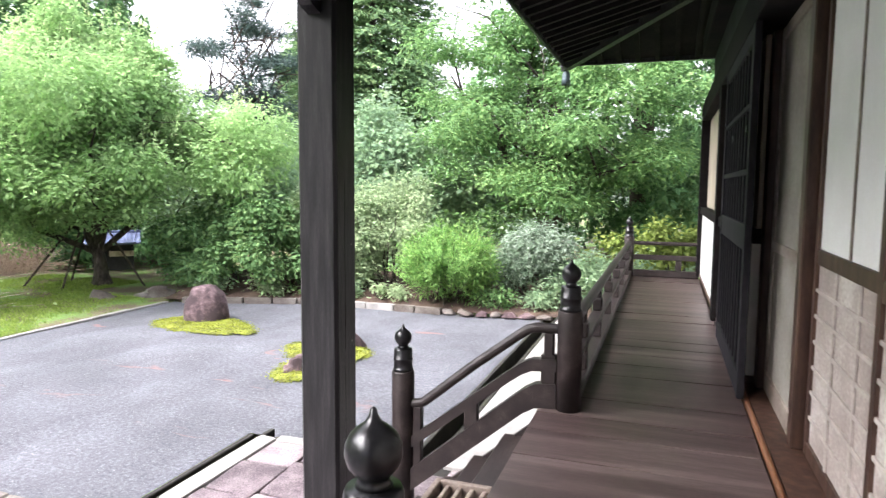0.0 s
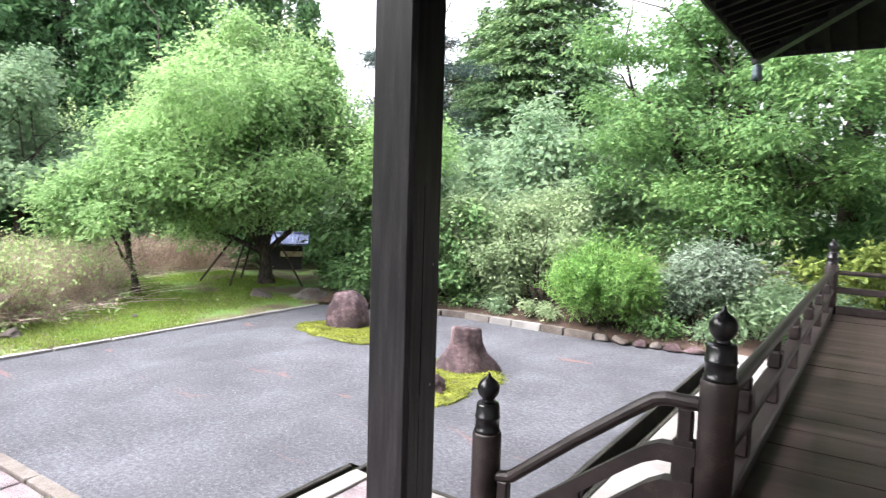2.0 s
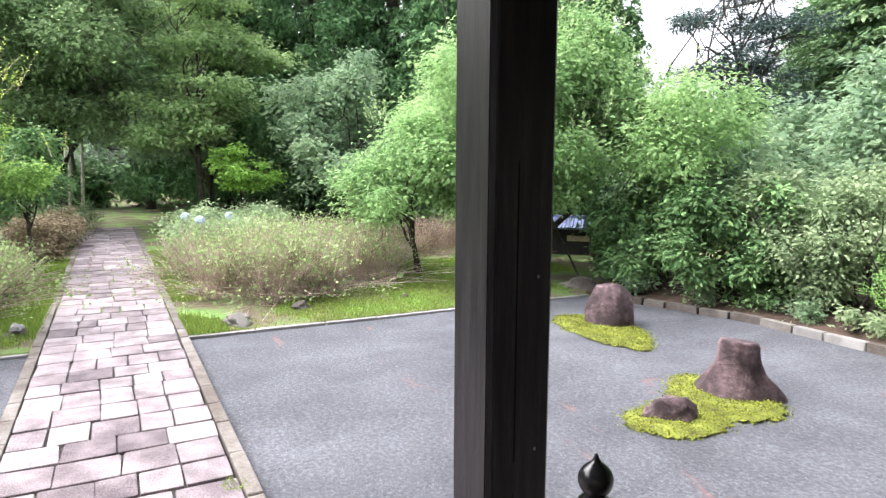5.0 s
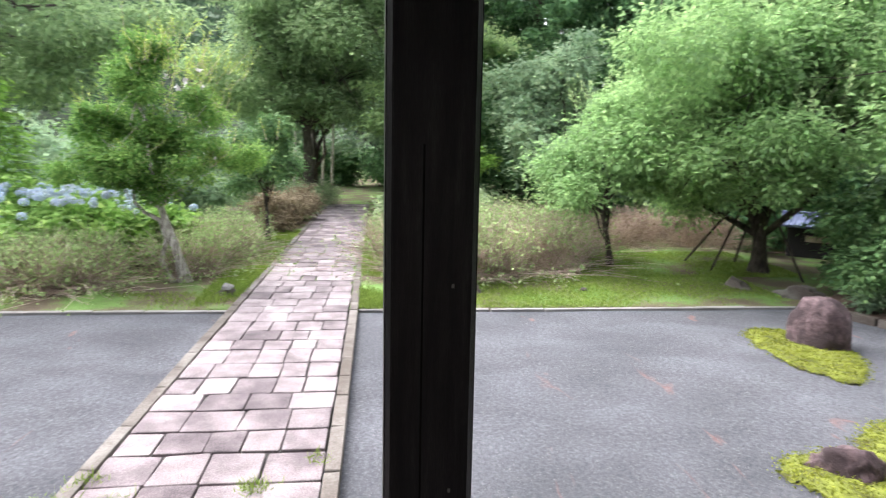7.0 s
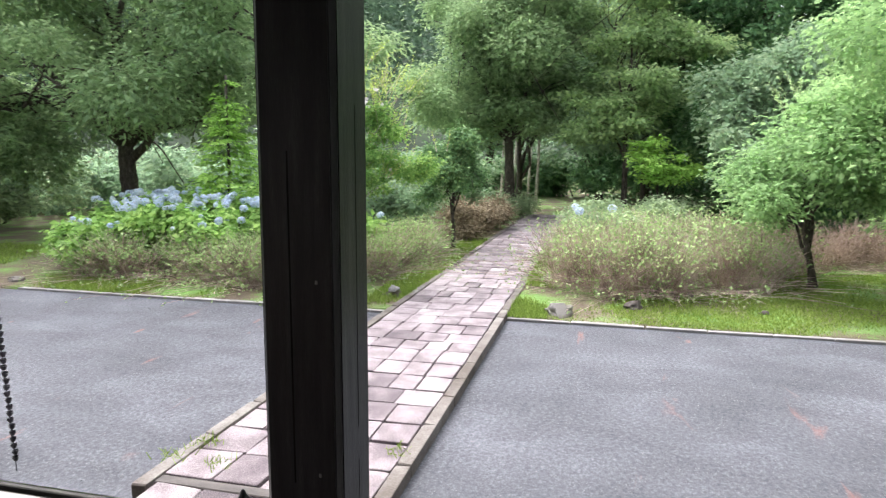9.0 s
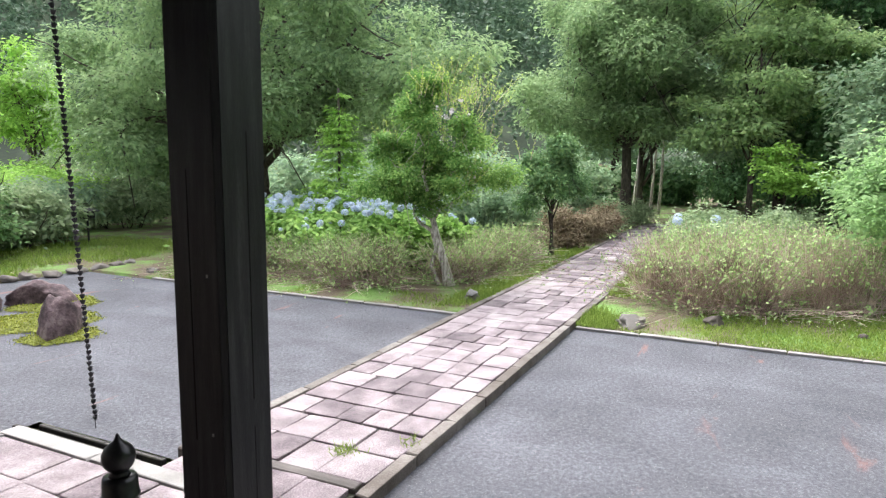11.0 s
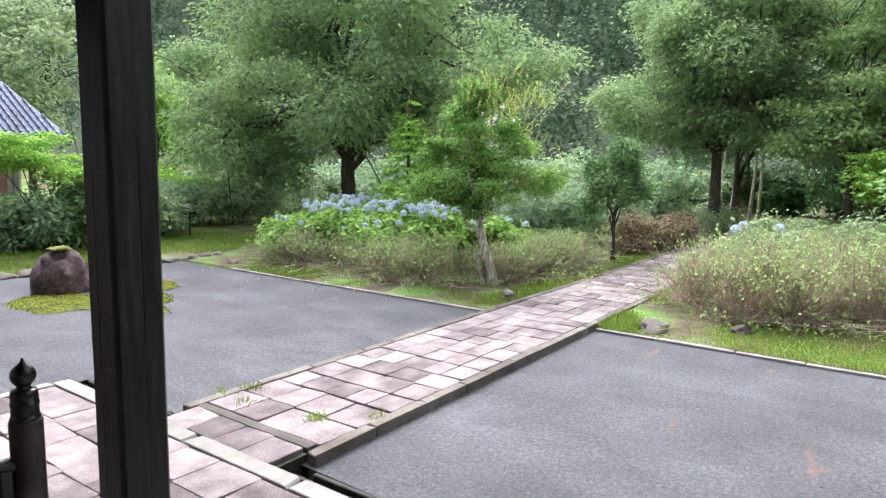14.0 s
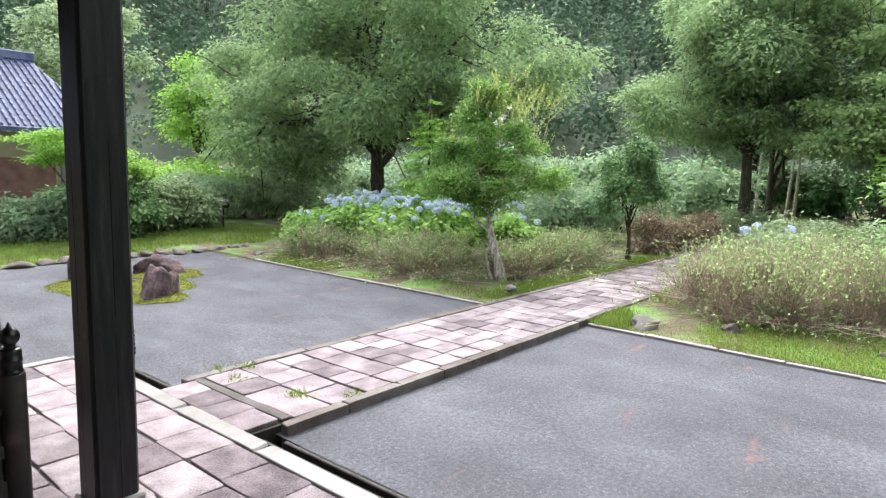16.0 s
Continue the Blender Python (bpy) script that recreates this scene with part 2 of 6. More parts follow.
LEAF_SUNLIT = leafy("light_woodland_leaves", (0.212, 0.324, 0.152), (0.346, 0.492, 0.217), (0.494, 0.631, 0.287), 0.35, 0.5)
LEAF_BRIGHT = leafy("bright_weeping_leaves", (0.11, 0.23, 0.07), (0.21, 0.4, 0.11), (0.38, 0.58, 0.18), 1.0, 0.4)
LEAF_SILVER = leafy("variegated_pale_leaves", (0.13, 0.2, 0.125), (0.23, 0.31, 0.22), (0.36, 0.42, 0.36), 1.2, 0.3)
LEAF_LIGHT = leafy("light_shrub_leaves", (0.1958, 0.2849, 0.1661), (0.3267, 0.4257, 0.2332), (0.4356, 0.5214, 0.3267), 0.7, 0.35)
LEAF_YELLOW = leafy("yellow_green_leaves", (0.127, 0.182, 0.0455), (0.251, 0.331, 0.0877), (0.37, 0.441, 0.137), 0.8, 0.4)
LEAF_CEDAR = leafy("cedar_sprays", (0.06, 0.135, 0.062), (0.13, 0.26, 0.11), (0.24, 0.39, 0.165), 0.25, 0.15, 0.6)
LEAF_FIR = leafy("fir_sprays", (0.067, 0.127, 0.067), (0.142, 0.245, 0.112), (0.293, 0.413, 0.181), 0.4, 0.2, 0.6)
LEAF_PINE = leafy("pine_needles", (0.0356, 0.0614, 0.0594), (0.0742, 0.114, 0.105), (0.142, 0.177, 0.152), 0.5, 0.1, 0.6)
LEAF_BIG = leafy("grey_green_oak_leaves", (0.15, 0.24, 0.12), (0.265, 0.39, 0.185), (0.39, 0.51, 0.25), 0.25)
LEAF_SPRING = leafy("pale_lime_leaves", (0.16, 0.31, 0.06), (0.32, 0.55, 0.12), (0.5, 0.74, 0.19), 0.8, 0.4)
LEAF_HYDRANGEA = leafy("hydrangea_leaves", (0.16, 0.3, 0.085), (0.33, 0.54, 0.15), (0.58, 0.78, 0.25), 1.0, 0.35)
LEAF_PALE = leafy("pale_border_leaves", (0.2301, 0.3198, 0.1352), (0.3796, 0.5239, 0.2223), (0.5967, 0.7202, 0.3731), 0.9, 0.4)
LEAF_TIP = leafy("yellow_green_leaf_tips", (0.23, 0.33, 0.08), (0.42, 0.54, 0.13), (0.6, 0.7, 0.21), 1.0, 0.45)
LEAF_RUST = leafy("rusty_brown_leaves", (0.15, 0.12, 0.08), (0.28, 0.225, 0.15), (0.43, 0.36, 0.24), 0.9, 0.25)
LEAF_FAR = leafy("far_forest_leaves", (0.0551, 0.0981, 0.0637), (0.092, 0.152, 0.092), (0.138, 0.207, 0.121), 0.06, 0.2, 0.7)
GRASS = leafy("grass_blades", (0.12, 0.185, 0.04), (0.225, 0.33, 0.066), (0.4, 0.5, 0.135), 0.8, 0.35)
MOSS_TUFT = leafy("moss_tufts", (0.101, 0.119, 0.0206), (0.222, 0.256, 0.036), (0.383, 0.415, 0.0719), 2.0, 0.2, 0.9)
PETAL = leafy("blue_petals", (0.46, 0.58, 0.82), (0.68, 0.76, 0.88), (0.86, 0.88, 0.9), 1.5, 0.3)
PETAL_WHITE = leafy("white_petals", (0.728, 0.673, 0.7), (0.811, 0.752, 0.784), (0.832, 0.792, 0.848), 1.5, 0.3)
for m, gloss in ((BLACK_WOOD, 0.1), (BLACK_BOARD, 0.15), (DARK_WOOD, 0.3)):
    m.node_tree.nodes["Principled BSDF"].inputs["Specular IOR Level"].default_value = gloss
LEAF_FRESH = leafy("fresh_green_leaves", (0.09, 0.2, 0.055), (0.2, 0.38, 0.095), (0.42, 0.6, 0.18), 0.8, 0.4)

# ---- mesh helpers ----


def link(name, mesh, material, parent=None, label=""):
    ob = new(name, mesh)
    if material and not mesh.materials:
        mesh.materials.append(material)
    if parent:
        ob.parent = parent
    return tagged(ob, label)


def part(name, bm, material, parent=None, label=""):
    """Links a bmesh as one mesh object under a thing or a part."""
    mesh = bpy.data.meshes.new(name)
    bm.to_mesh(mesh)
    bm.free()
    return link(name, mesh, material, parent, label)


def thing(name, at, label, category, group="", kind=""):
    ob = new(name)
    ob.location = at
    ob.empty_display_size = 0.2
    return tagged(ob, label, category, group, kind)


def smooth(ob):
    ob.data.polygons.foreach_set("use_smooth", [True] * len(ob.data.polygons))
    return ob


def box(bm, lo, hi, bevel=0.008):
    """An upright block from corner lo to corner hi with broken edges."""
    made = bmesh.ops.create_cube(bm, size=1)["verts"]
    for v in made:
        v.co = Vector([lo[i] + (v.co[i] + 0.5) * (hi[i] - lo[i]) for i in range(3)])
    if bevel:
        edges = list({e for v in made for e in v.link_edges})
        bmesh.ops.bevel(bm, geom=edges, offset=bevel, segments=1, affect="EDGES")
    return bm


def block(name, lo, hi, material, parent=None, label="", bevel=0.008):
    return part(name, box(bmesh.new(), lo, hi, bevel), material, parent, label)


def lathe(bm, profile, at=(0, 0, 0), sides=24):
    """Turns a profile of (radius, height) round the upright axis."""
    rings = []
    for r, z in profile:
        if r < 1e-5:
            rings.append([bm.verts.new((at[0], at[1], at[2] + z))])
        else:
            rings.append([bm.verts.new((at[0] + r * math.cos(2 * math.pi * i / sides), at[1] + r * math.sin(2 * math.pi * i / sides), at[2] + z)) for i in range(sides)])
    for a, b in zip(rings, rings[1:]):
        for i in range(sides):
            j = (i + 1) % sides
            if len(a) == 1 and len(b) > 1:
                bm.faces.new((a[0], b[j], b[i]))
            elif len(b) == 1 and len(a) > 1:
                bm.faces.new((a[i], a[j], b[0]))
            elif len(a) > 1:
                bm.faces.new((a[i], a[j], b[j], b[i]))
    for ring in (rings[0], rings[-1]):
        if len(ring) > 2:
            bm.faces.new(ring)
    bmesh.ops.recalc_face_normals(bm, faces=bm.faces)
    return bm


def sweep(bm, points, radii, sides=10, flat=1.0):
    """A tapered tube along points. flat: its height over its width."""
    rings, points = [], [Vector(p) for p in points]
    for i, p in enumerate(points):
        ahead = points[min(i + 1, len(points) - 1)] - points[max(i - 1, 0)]
        ahead.normalize()
        side = ahead.cross(Vector((0, 0, 1)))
        if side.length < 0.05:
            side = ahead.cross(Vector((0, 1, 0)))
        side.normalize()
        up = side.cross(ahead)
        r = radii[i] if isinstance(radii, (list, tuple)) else radii
        rings.append([bm.verts.new(p + r * (math.cos(a) * side + flat * math.sin(a) * up)) for a in (2 * math.pi * (k + 0.5) / sides for k in range(sides))])
    for a, b in zip(rings, rings[1:]):
        for k in range(sides):
            bm.faces.new((a[k], a[(k + 1) % sides], b[(k + 1) % sides], b[k]))
    bm.faces.new(rings[0][::-1])
    bm.faces.new(rings[-1])
    return bm


def beam_run(bm, points, width, height):
    """A squared rail along points in a plane of constant y."""
    rings = []
    for p in points:
        x, y, z = p
        rings.append([bm.verts.new((x, y + sy * width / 2, z + sz * height / 2)) for sy, sz in ((-1, -1), (1, -1), (1, 1), (-1, 1))])
    for a, b in zip(rings, rings[1:]):
        for k in range(4):
            bm.faces.new((a[k], a[(k + 1) % 4], b[(k + 1) % 4], b[k]))
    bm.faces.new(rings[0][::-1])
    bm.faces.new(rings[-1])
    bmesh.ops.recalc_face_normals(bm, faces=bm.faces)
    return bm


def quads_mesh(name, corners):
    """A mesh of separate four-cornered faces from an array of shape (n, 4, 3)."""
    n = len(corners)
    mesh = bpy.data.meshes.new(name)
    mesh.vertices.add(4 * n)
    mesh.vertices.foreach_set("co", np.ascontiguousarray(corners, dtype=np.float32).ravel())
    mesh.loops.add(4 * n)
    mesh.loops.foreach_set("vertex_index", np.arange(4 * n, dtype=np.int32))
    mesh.polygons.add(n)
    mesh.polygons.foreach_set("loop_start", np.arange(0, 4 * n, 4, dtype=np.int32))
    mesh.update(calc_edges=True)
    return mesh


def unit(v):
    return v / np.maximum(np.linalg.norm(v, axis=1, keepdims=True), 1e-6)


def leaf_quads(p, n, along, length, width, rng, fold=0.18):
    """Folded, pointed leaves at p with normals n, lying along the ways given."""
    u = unit(along - n * np.sum(along * n, axis=1, keepdims=True))
    w = np.cross(n, u)
    s = rng.uniform(0.65, 1.3, (len(p), 1))
    a, b, lift = u * length * s / 2, w * width * s / 2, n * width * s * fold
    return np.stack([p - a, p + b + lift, p + a, p - b + lift], axis=1)


def lobed(lobes, count, rng, inner=0.1):
    """Places on and under the skins of ellipsoids (x, y, z, rx, ry, rz), and the ways out of them."""
    L = np.array(lobes, dtype=float)
    base = np.repeat(L, 10, 0)
    d = unit(rng.normal(size=(len(base), 3)))
    L = np.concatenate([base[:, :3] + d * base[:, 3:] * rng.uniform(0.42, 1.08, (len(base), 1)), base[:, 3:] * rng.uniform(0.17, 0.4, (len(base), 1))], 1)
    area = (L[:, 3] * L[:, 4] * L[:, 5]) ** 0.67
    pick = rng.choice(len(L), count, p=area / area.sum())
    d = unit(rng.normal(size=(count, 3)))
    r = np.where(rng.random(count) < inner, rng.uniform(0.25, 0.75, count), rng.uniform(0.78, 1.08, count))[:, None]
    return L[pick, :3] + d * L[pick, 3:] * r, unit(d / L[pick, 3:])


def foliage(lobes, clumps, leaves, spread, length, width, seed, flat=0.6, lift=0.5, hang=0.0, floor=None):
    """Leaves in small twig clumps over the lobes of a crown."""
    rng = np.random.default_rng(seed)
    if length >= 0.14:
        leaves, length, width = int(leaves * 0.62), length * 1.16, width * 1.16
    else:
        leaves = int(leaves * 0.8)
    c, out = lobed(lobes, clumps, rng)
    size = rng.uniform(0.5, 1.35, clumps)
    c, out, size = np.repeat(c, leaves, 0), np.repeat(out, leaves, 0), np.repeat(size, leaves)[:, None]
    off = rng.normal(size=c.shape) * spread * size * np.array([1, 1, flat])
    p = c + off
    p[:, 2] -= hang * np.abs(off[:, 0]) + hang * np.abs(off[:, 1])
    n = unit(out * 0.7 + np.array([0, 0, lift]) + rng.normal(size=c.shape) * 0.55)
    along = unit(off + out * spread * 0.8 + rng.normal(size=c.shape) * 0.4 * spread - np.array([0, 0, 1]) * spread * (0.3 + hang))
    if floor is not None:
        keep = p[:, 2] > floor
        p, n, along = p[keep], n[keep], along[keep]
    return leaf_quads(p, n, along, length, width, rng)


def limb_path(a, b, rng, bend=0.12, steps=6):
    a, b = Vector(a), Vector(b)
    reach = (b - a).length
    out = []
    for i in range(steps + 1):
        t = i / steps
        wob = Vector(rng.normal(size=3)) * reach * bend * math.sin(math.pi * t) * 0.6
        out.append(a.lerp(b, t) + wob + Vector((0, 0, reach * bend * math.sin(math.pi * t))))
    return out


def wooden_frame(bm, foot, height, radius, targets, rng, lean=(0, 0), fork=0.35):
    """A flared trunk with limbs that taper to the targets."""
    foot = Vector(foot)
    top = foot + Vector((lean[0], lean[1], height))
    pts, rad = [], []
    for i in range(9):
        t = i / 8
        sway = Vector((math.sin(t * 5 + foot.x), math.cos(t * 4 + foot.y), 0)) * radius * 0.5 * t
        pts.append(foot.lerp(top, t) + sway)
        rad.append(radius * (1.0 + 0.7 * max(0, 0.15 - t) / 0.15) * (1 - 0.55 * t))
    pts[0] = pts[0] - Vector((0, 0, 0.12))
    sweep(bm, pts, rad, 12)
    for g in targets:
        t = min(0.98, fork + rng.random() * (1 - fork))
        start = pts[int(t * 8)]
        r0 = rad[int(t * 8)] * 0.6
        run = limb_path(start, g, rng)
        sweep(bm, run, [max(0.006, r0 * (1 - 0.85 * i / 6)) for i in range(7)], 7)
        for k in (3, 4, 5):
            tip = Vector(run[k]) + Vector(rng.normal(size=3)) * (Vector(g) - start).length * 0.28
            sweep(bm, limb_path(run[k], tip, rng, 0.1, 3), [max(0.005, r0 * 0.35 * (1 - i / 4)) for i in range(4)], 5)
    return bm


def tree(name, foot, label, category, trunk, lobes, leaf, leaf_mat, bark=None, seed=1, lean=(0, 0), limbs=9, fork=0.35, group=""):
    """trunk: (height, radius). leaf: (clumps, leaves in each, spread, length, width, flat, hang)."""
    rng = np.random.default_rng(seed)
    foot = (foot[0], foot[1], land(foot[0], foot[1]))
    t = thing(name, foot, label, category, group)
    local = [(x - foot[0], y - foot[1], z - foot[2], a, b, c) for x, y, z, a, b, c in lobes]
    goals = []
    for k in range(limbs):
        q = local[k % len(local)]
        d = rng.normal(size=3)
        d /= np.linalg.norm(d)
        goals.append((q[0] + d[0] * q[3] * 0.65, q[1] + d[1] * q[4] * 0.65, q[2] + d[2] * q[5] * 0.5))
    smooth(part("trunk", wooden_frame(bmesh.new(), (0, 0, 0), trunk[0], trunk[1], goals, rng, lean, fork), bark or BARK, t))
    clumps, per, spread, length, width, flat, hang = leaf
    link("crown", quads_mesh("crown", foliage(local, clumps, per, spread, length, width, seed + 50, flat, 0.9, hang, 0.05)), leaf_mat, t)
    return t


def conifer(name, foot, label, category, height, reach, leaf_mat, seed, sprays=900, per=40, low=0.08, length=0.26, width=0.09, droop=0.35, spread=0.4, group="", radius=0.25):
    """A tall conifer: whorls of drooping sprays round a straight trunk."""
    foot = (foot[0], foot[1], land(foot[0], foot[1]))
    rng = np.random.default_rng(seed)
    t = thing(name, foot, label, category, group)
    smooth(part("trunk", sweep(bmesh.new(), [(0, 0, -0.2), (0, 0, height * 0.3), (0, 0, height * 0.7), (0, 0, height * 0.97)], [radius * 1.3, radius, radius * 0.6, 0.03], 10), BARK, t))
    per, length, width = int(per * 0.5), length * 1.25, width * 1.25
    h = low + (1 - low) * (1 - np.sqrt(rng.random(sprays)))
    h = np.round(h * 26) / 26 + rng.normal(size=sprays) * 0.008
    h = np.clip(h, low, 1.0)
    env = reach * (1 - h) ** 0.75 * rng.uniform(0.72, 1.12, sprays)
    a = rng.uniform(0, 2 * np.pi, sprays)
    env *= 1 + 0.18 * np.sin(3 * a + h * 19)
    r = env * rng.uniform(0.45, 1.0, sprays) ** 0.6
    c = np.stack([r * np.cos(a), r * np.sin(a), h * height - droop * r * 0.6], 1)
    out = np.stack([np.cos(a), np.sin(a), np.full(sprays, -droop)], 1)
    c, out = np.repeat(c, per, 0), unit(np.repeat(out, per, 0))
    side = np.cross(out, np.array([0, 0, 1.0]))
    s, q = rng.normal(size=(len(c), 1)), rng.normal(size=(len(c), 1))
    p = c + out * s * spread + side * q * spread * 0.6 + rng.normal(size=c.shape) * spread * 0.16
    p[:, 2] -= np.abs(q[:, 0]) * spread * droop * 0.6
    n = unit(np.array([0, 0, 1.2]) + out * 0.5 + rng.normal(size=c.shape) * 0.4)
    along = unit(out + side * np.sign(q) * 0.7 + rng.normal(size=c.shape) * 0.3 - np.array([0, 0, droop]))
    link("crown", quads_mesh("crown", leaf_quads(p, n, along, length, width, rng)), leaf_mat, t)
    return t


def shrub(name, foot, label, category, lobes, leaf, leaf_mat, seed, stems=7, hang=0.0, group="", lift=0.9):
    """A bush of several stems. lobes are given from its foot."""
    foot = (foot[0], foot[1], land(foot[0], foot[1]))
    rng = np.random.default_rng(seed)
    t = thing(name, foot, label, category, group)
    bm = bmesh.new()
    for k in range(stems):
        q = lobes[k % len(lobes)]
        goal = (q[0] + rng.normal() * q[3] * 0.5, q[1] + rng.normal() * q[4] * 0.5, q[2] + q[5] * rng.uniform(-0.2, 0.5))
        start = (q[0] * 0.4 + rng.normal() * 0.1, q[1] * 0.4 + rng.normal() * 0.1, -0.05)
        sweep(bm, limb_path(start, goal, rng, 0.08, 4), [0.025, 0.02, 0.016, 0.011, 0.006], 6)
    tagged(part("stem_tangle", bm, BARK, t), kind="stuff")
    clumps, per, spread, length, width, flat = leaf
    link("foliage", quads_mesh("leaves", foliage(lobes, clumps, per, spread, length, width, seed + 9, flat, lift, hang, 0.0)), leaf_mat, t)
    return t


def shoots(name, foots, ways, lengths, per, leaf, seed, parent, leaf_mat, stem_mat, label=""):
    """Straight young shoots set with leaves. foots and ways: arrays of places and directions; leaf: (length, width)."""
    rng = np.random.default_rng(seed)
    tips = foots + ways * lengths[:, None]
    side = unit(np.cross(ways, rng.normal(size=ways.shape))) * 0.005
    stems = np.stack([foots - side, foots + side, tips + side * 0.4, tips - side * 0.4], 1)
    tagged(link("shoot_tangle", quads_mesh("shoots", stems), stem_mat, parent), kind="stuff")
    f = np.tile(np.linspace(0.12, 1.0, per), len(foots))[:, None] + rng.normal(size=(len(foots) * per, 1)) * 0.02
    w = np.repeat(ways, per, 0)
    out = unit(np.cross(w, rng.normal(size=w.shape)))
    along = unit(w * 0.9 + out)
    p = np.repeat(foots, per, 0) + w * np.repeat(lengths, per)[:, None] * f + along * leaf[0] * 0.45
    n = unit(np.cross(along, np.cross(w, out)) + rng.normal(size=w.shape) * 0.35 + np.array([0, 0, 0.3]))
    return link(name, quads_mesh(name, leaf_quads(p, n, along, leaf[0], leaf[1], rng)), leaf_mat, parent, label)


def billowing_cedar(foot, label, height, reach, leaf_mat, seed, puffs=340, per=90, size=0.62, low=0.05, radius=0.3, name="cedar_tree", leaf=(0.24, 0.075)):
    """A tall cedar whose sprays gather into rounded drooping tufts along whorls of boughs."""
    rng = np.random.default_rng(seed)
    foot = (foot[0], foot[1], land(foot[0], foot[1]))
    t = thing(name, foot, label, "tree", "tall conifers")
    smooth(part("trunk", sweep(bmesh.new(), [(0, 0, -0.2), (0, 0, height * 0.3), (0, 0, height * 0.7), (0, 0, height * 0.97)], [radius * 1.3, radius, radius * 0.6, 0.03], 10), BARK, t))
    h = low + (1 - low) * (1 - np.sqrt(rng.random(puffs)))
    a = rng.uniform(0, 2 * np.pi, puffs)
    env = reach * np.clip(1.05 - h, 0.03, 1) ** 0.7 * (1 + 0.16 * np.sin(3 * a + h * 21) + 0.1 * np.sin(5 * a - h * 33))
    r = env * np.where(rng.random(puffs) < 0.25, rng.uniform(0.35, 0.75, puffs), rng.uniform(0.82, 1.08, puffs))
    c = np.stack([r * np.cos(a), r * np.sin(a), h * height - 0.12 * r], 1)
    s = size * rng.uniform(0.6, 1.3, puffs) * (0.55 + 0.45 * (1 - h))
    out = np.stack([np.cos(a), np.sin(a), np.full(puffs, 0.35)], 1)
    c, s, out = np.repeat(c, per, 0), np.repeat(s, per)[:, None], np.repeat(out, per, 0)
    d = unit(rng.normal(size=c.shape) + out * 0.5 + np.array([0, 0, 0.2]))
    p = c + d * s * np.array([1.0, 1.0, 0.95]) * rng.uniform(0.7, 1.05, (len(c), 1))
    n = unit(d + rng.normal(size=c.shape) * 0.45)
    along = unit(d * 0.7 + np.array([0, 0, -0.5]) + rng.normal(size=c.shape) * 0.5)
    link("crown", quads_mesh("crown", leaf_quads(p, n, along, leaf[0], leaf[1], rng)), leaf_mat, t)
    return t


def boulder(bm, size, seed, rough=0.22, cut=None, subdiv=4):
    """A lumpy, faceted stone sitting on its foot."""
    bmesh.ops.create_icosphere(bm, subdivisions=subdiv, radius=1)
    off = Vector((seed * 3.7, seed * 1.3, seed * 2.1))
    cuts = random.Random(int(seed * 13))
    faces = [(Vector((cuts.gauss(0, 1), cuts.gauss(0, 1), cuts.gauss(0.2, 0.7))).normalized(), cuts.uniform(0.62, 0.88) + (0.16 if rough < 0.17 else 0.0)) for k in range(9)]
    for v in bm.verts:
        d = v.co.normalized()
        big = noise.noise(d * 1.1 + off) * rough * 1.6 + noise.noise(d * 2.6 + off) * rough * 0.8 + noise.noise(d * 7 + off) * rough * 0.25
        cell = noise.cell(d * 1.9 + off) * rough * 0.55 + noise.cell(d * 4.1 + off) * rough * 0.22
        d = d * (1 + big + cell)
        for face, reach in faces:
            d -= face * max(0.0, d.dot(face) - reach) * 0.92
        d.z = min(d.z, cut) if cut is not None else d.z
        v.co = Vector((d.x * size[0], d.y * size[1], max(-0.12, d.z) * size[2]))
    return bm


def rock(name, at, size, seed, label, turn=0, rough=0.22, cut=None, material=None, group=""):
    ob = smooth(part(name, boulder(bmesh.new(), size, seed, rough, cut), material or ROCK))
    ob.location, ob.rotation_euler = at, (0, 0, radians(turn))
    return tagged(ob, label, "rock", group)

# ---- ground ----
COURT_X0, COURT_Y0 = -9.87, -7.9
PATH_Y0, PATH_Y1 = 1.77, 3.67


def north_edge(x):
    return float(np.interp(x, (-10.2, -9.4, -8.4, -7.0, -5.0, -3.6, -2.0, 4.0), (10.95, 11.2, 11.55, 11.95, 11.95, 11.88, 12.05, 12.4)))


def land(x, y):
    """Height of the ground: level court, low lawn, rising bed to the north and wooded hills to the west and south."""
    if x > -9.915 and COURT_Y0 < y < north_edge(x):
        return -0.35
    z = 0.035
    if x < -9.915:
        d = COURT_X0 - x
        z += 0.1 * min(1, d / 3) * (1 if y > 6 else 0.5) + 0.02 * noise.noise(Vector((x * 0.9, y * 0.9, 0)))
    if x < -13.5 and y > 13:
        z -= 1.25 * min(1, (y - 13) / 3.5) * min(1, (-13.5 - x) / 2.5)
    if y > north_edge(x) and x > -10.2:
        z += 0.3 * min(1, (y - north_edge(x)) / 1.4) + 0.03 * noise.noise(Vector((x * 1.5, y * 1.5, 0)))
    way = math.degrees(math.atan2(-x, y))
    far = math.hypot(x, y)
    if far > 46 and x < 0:
        rise = min(1, max(0, (way - 74) / 22))
        z += rise * min(95, (far - 46) * 0.46) * (0.85 + 0.3 * noise.noise(Vector((x * 0.012, y * 0.012, 3))))
    return z


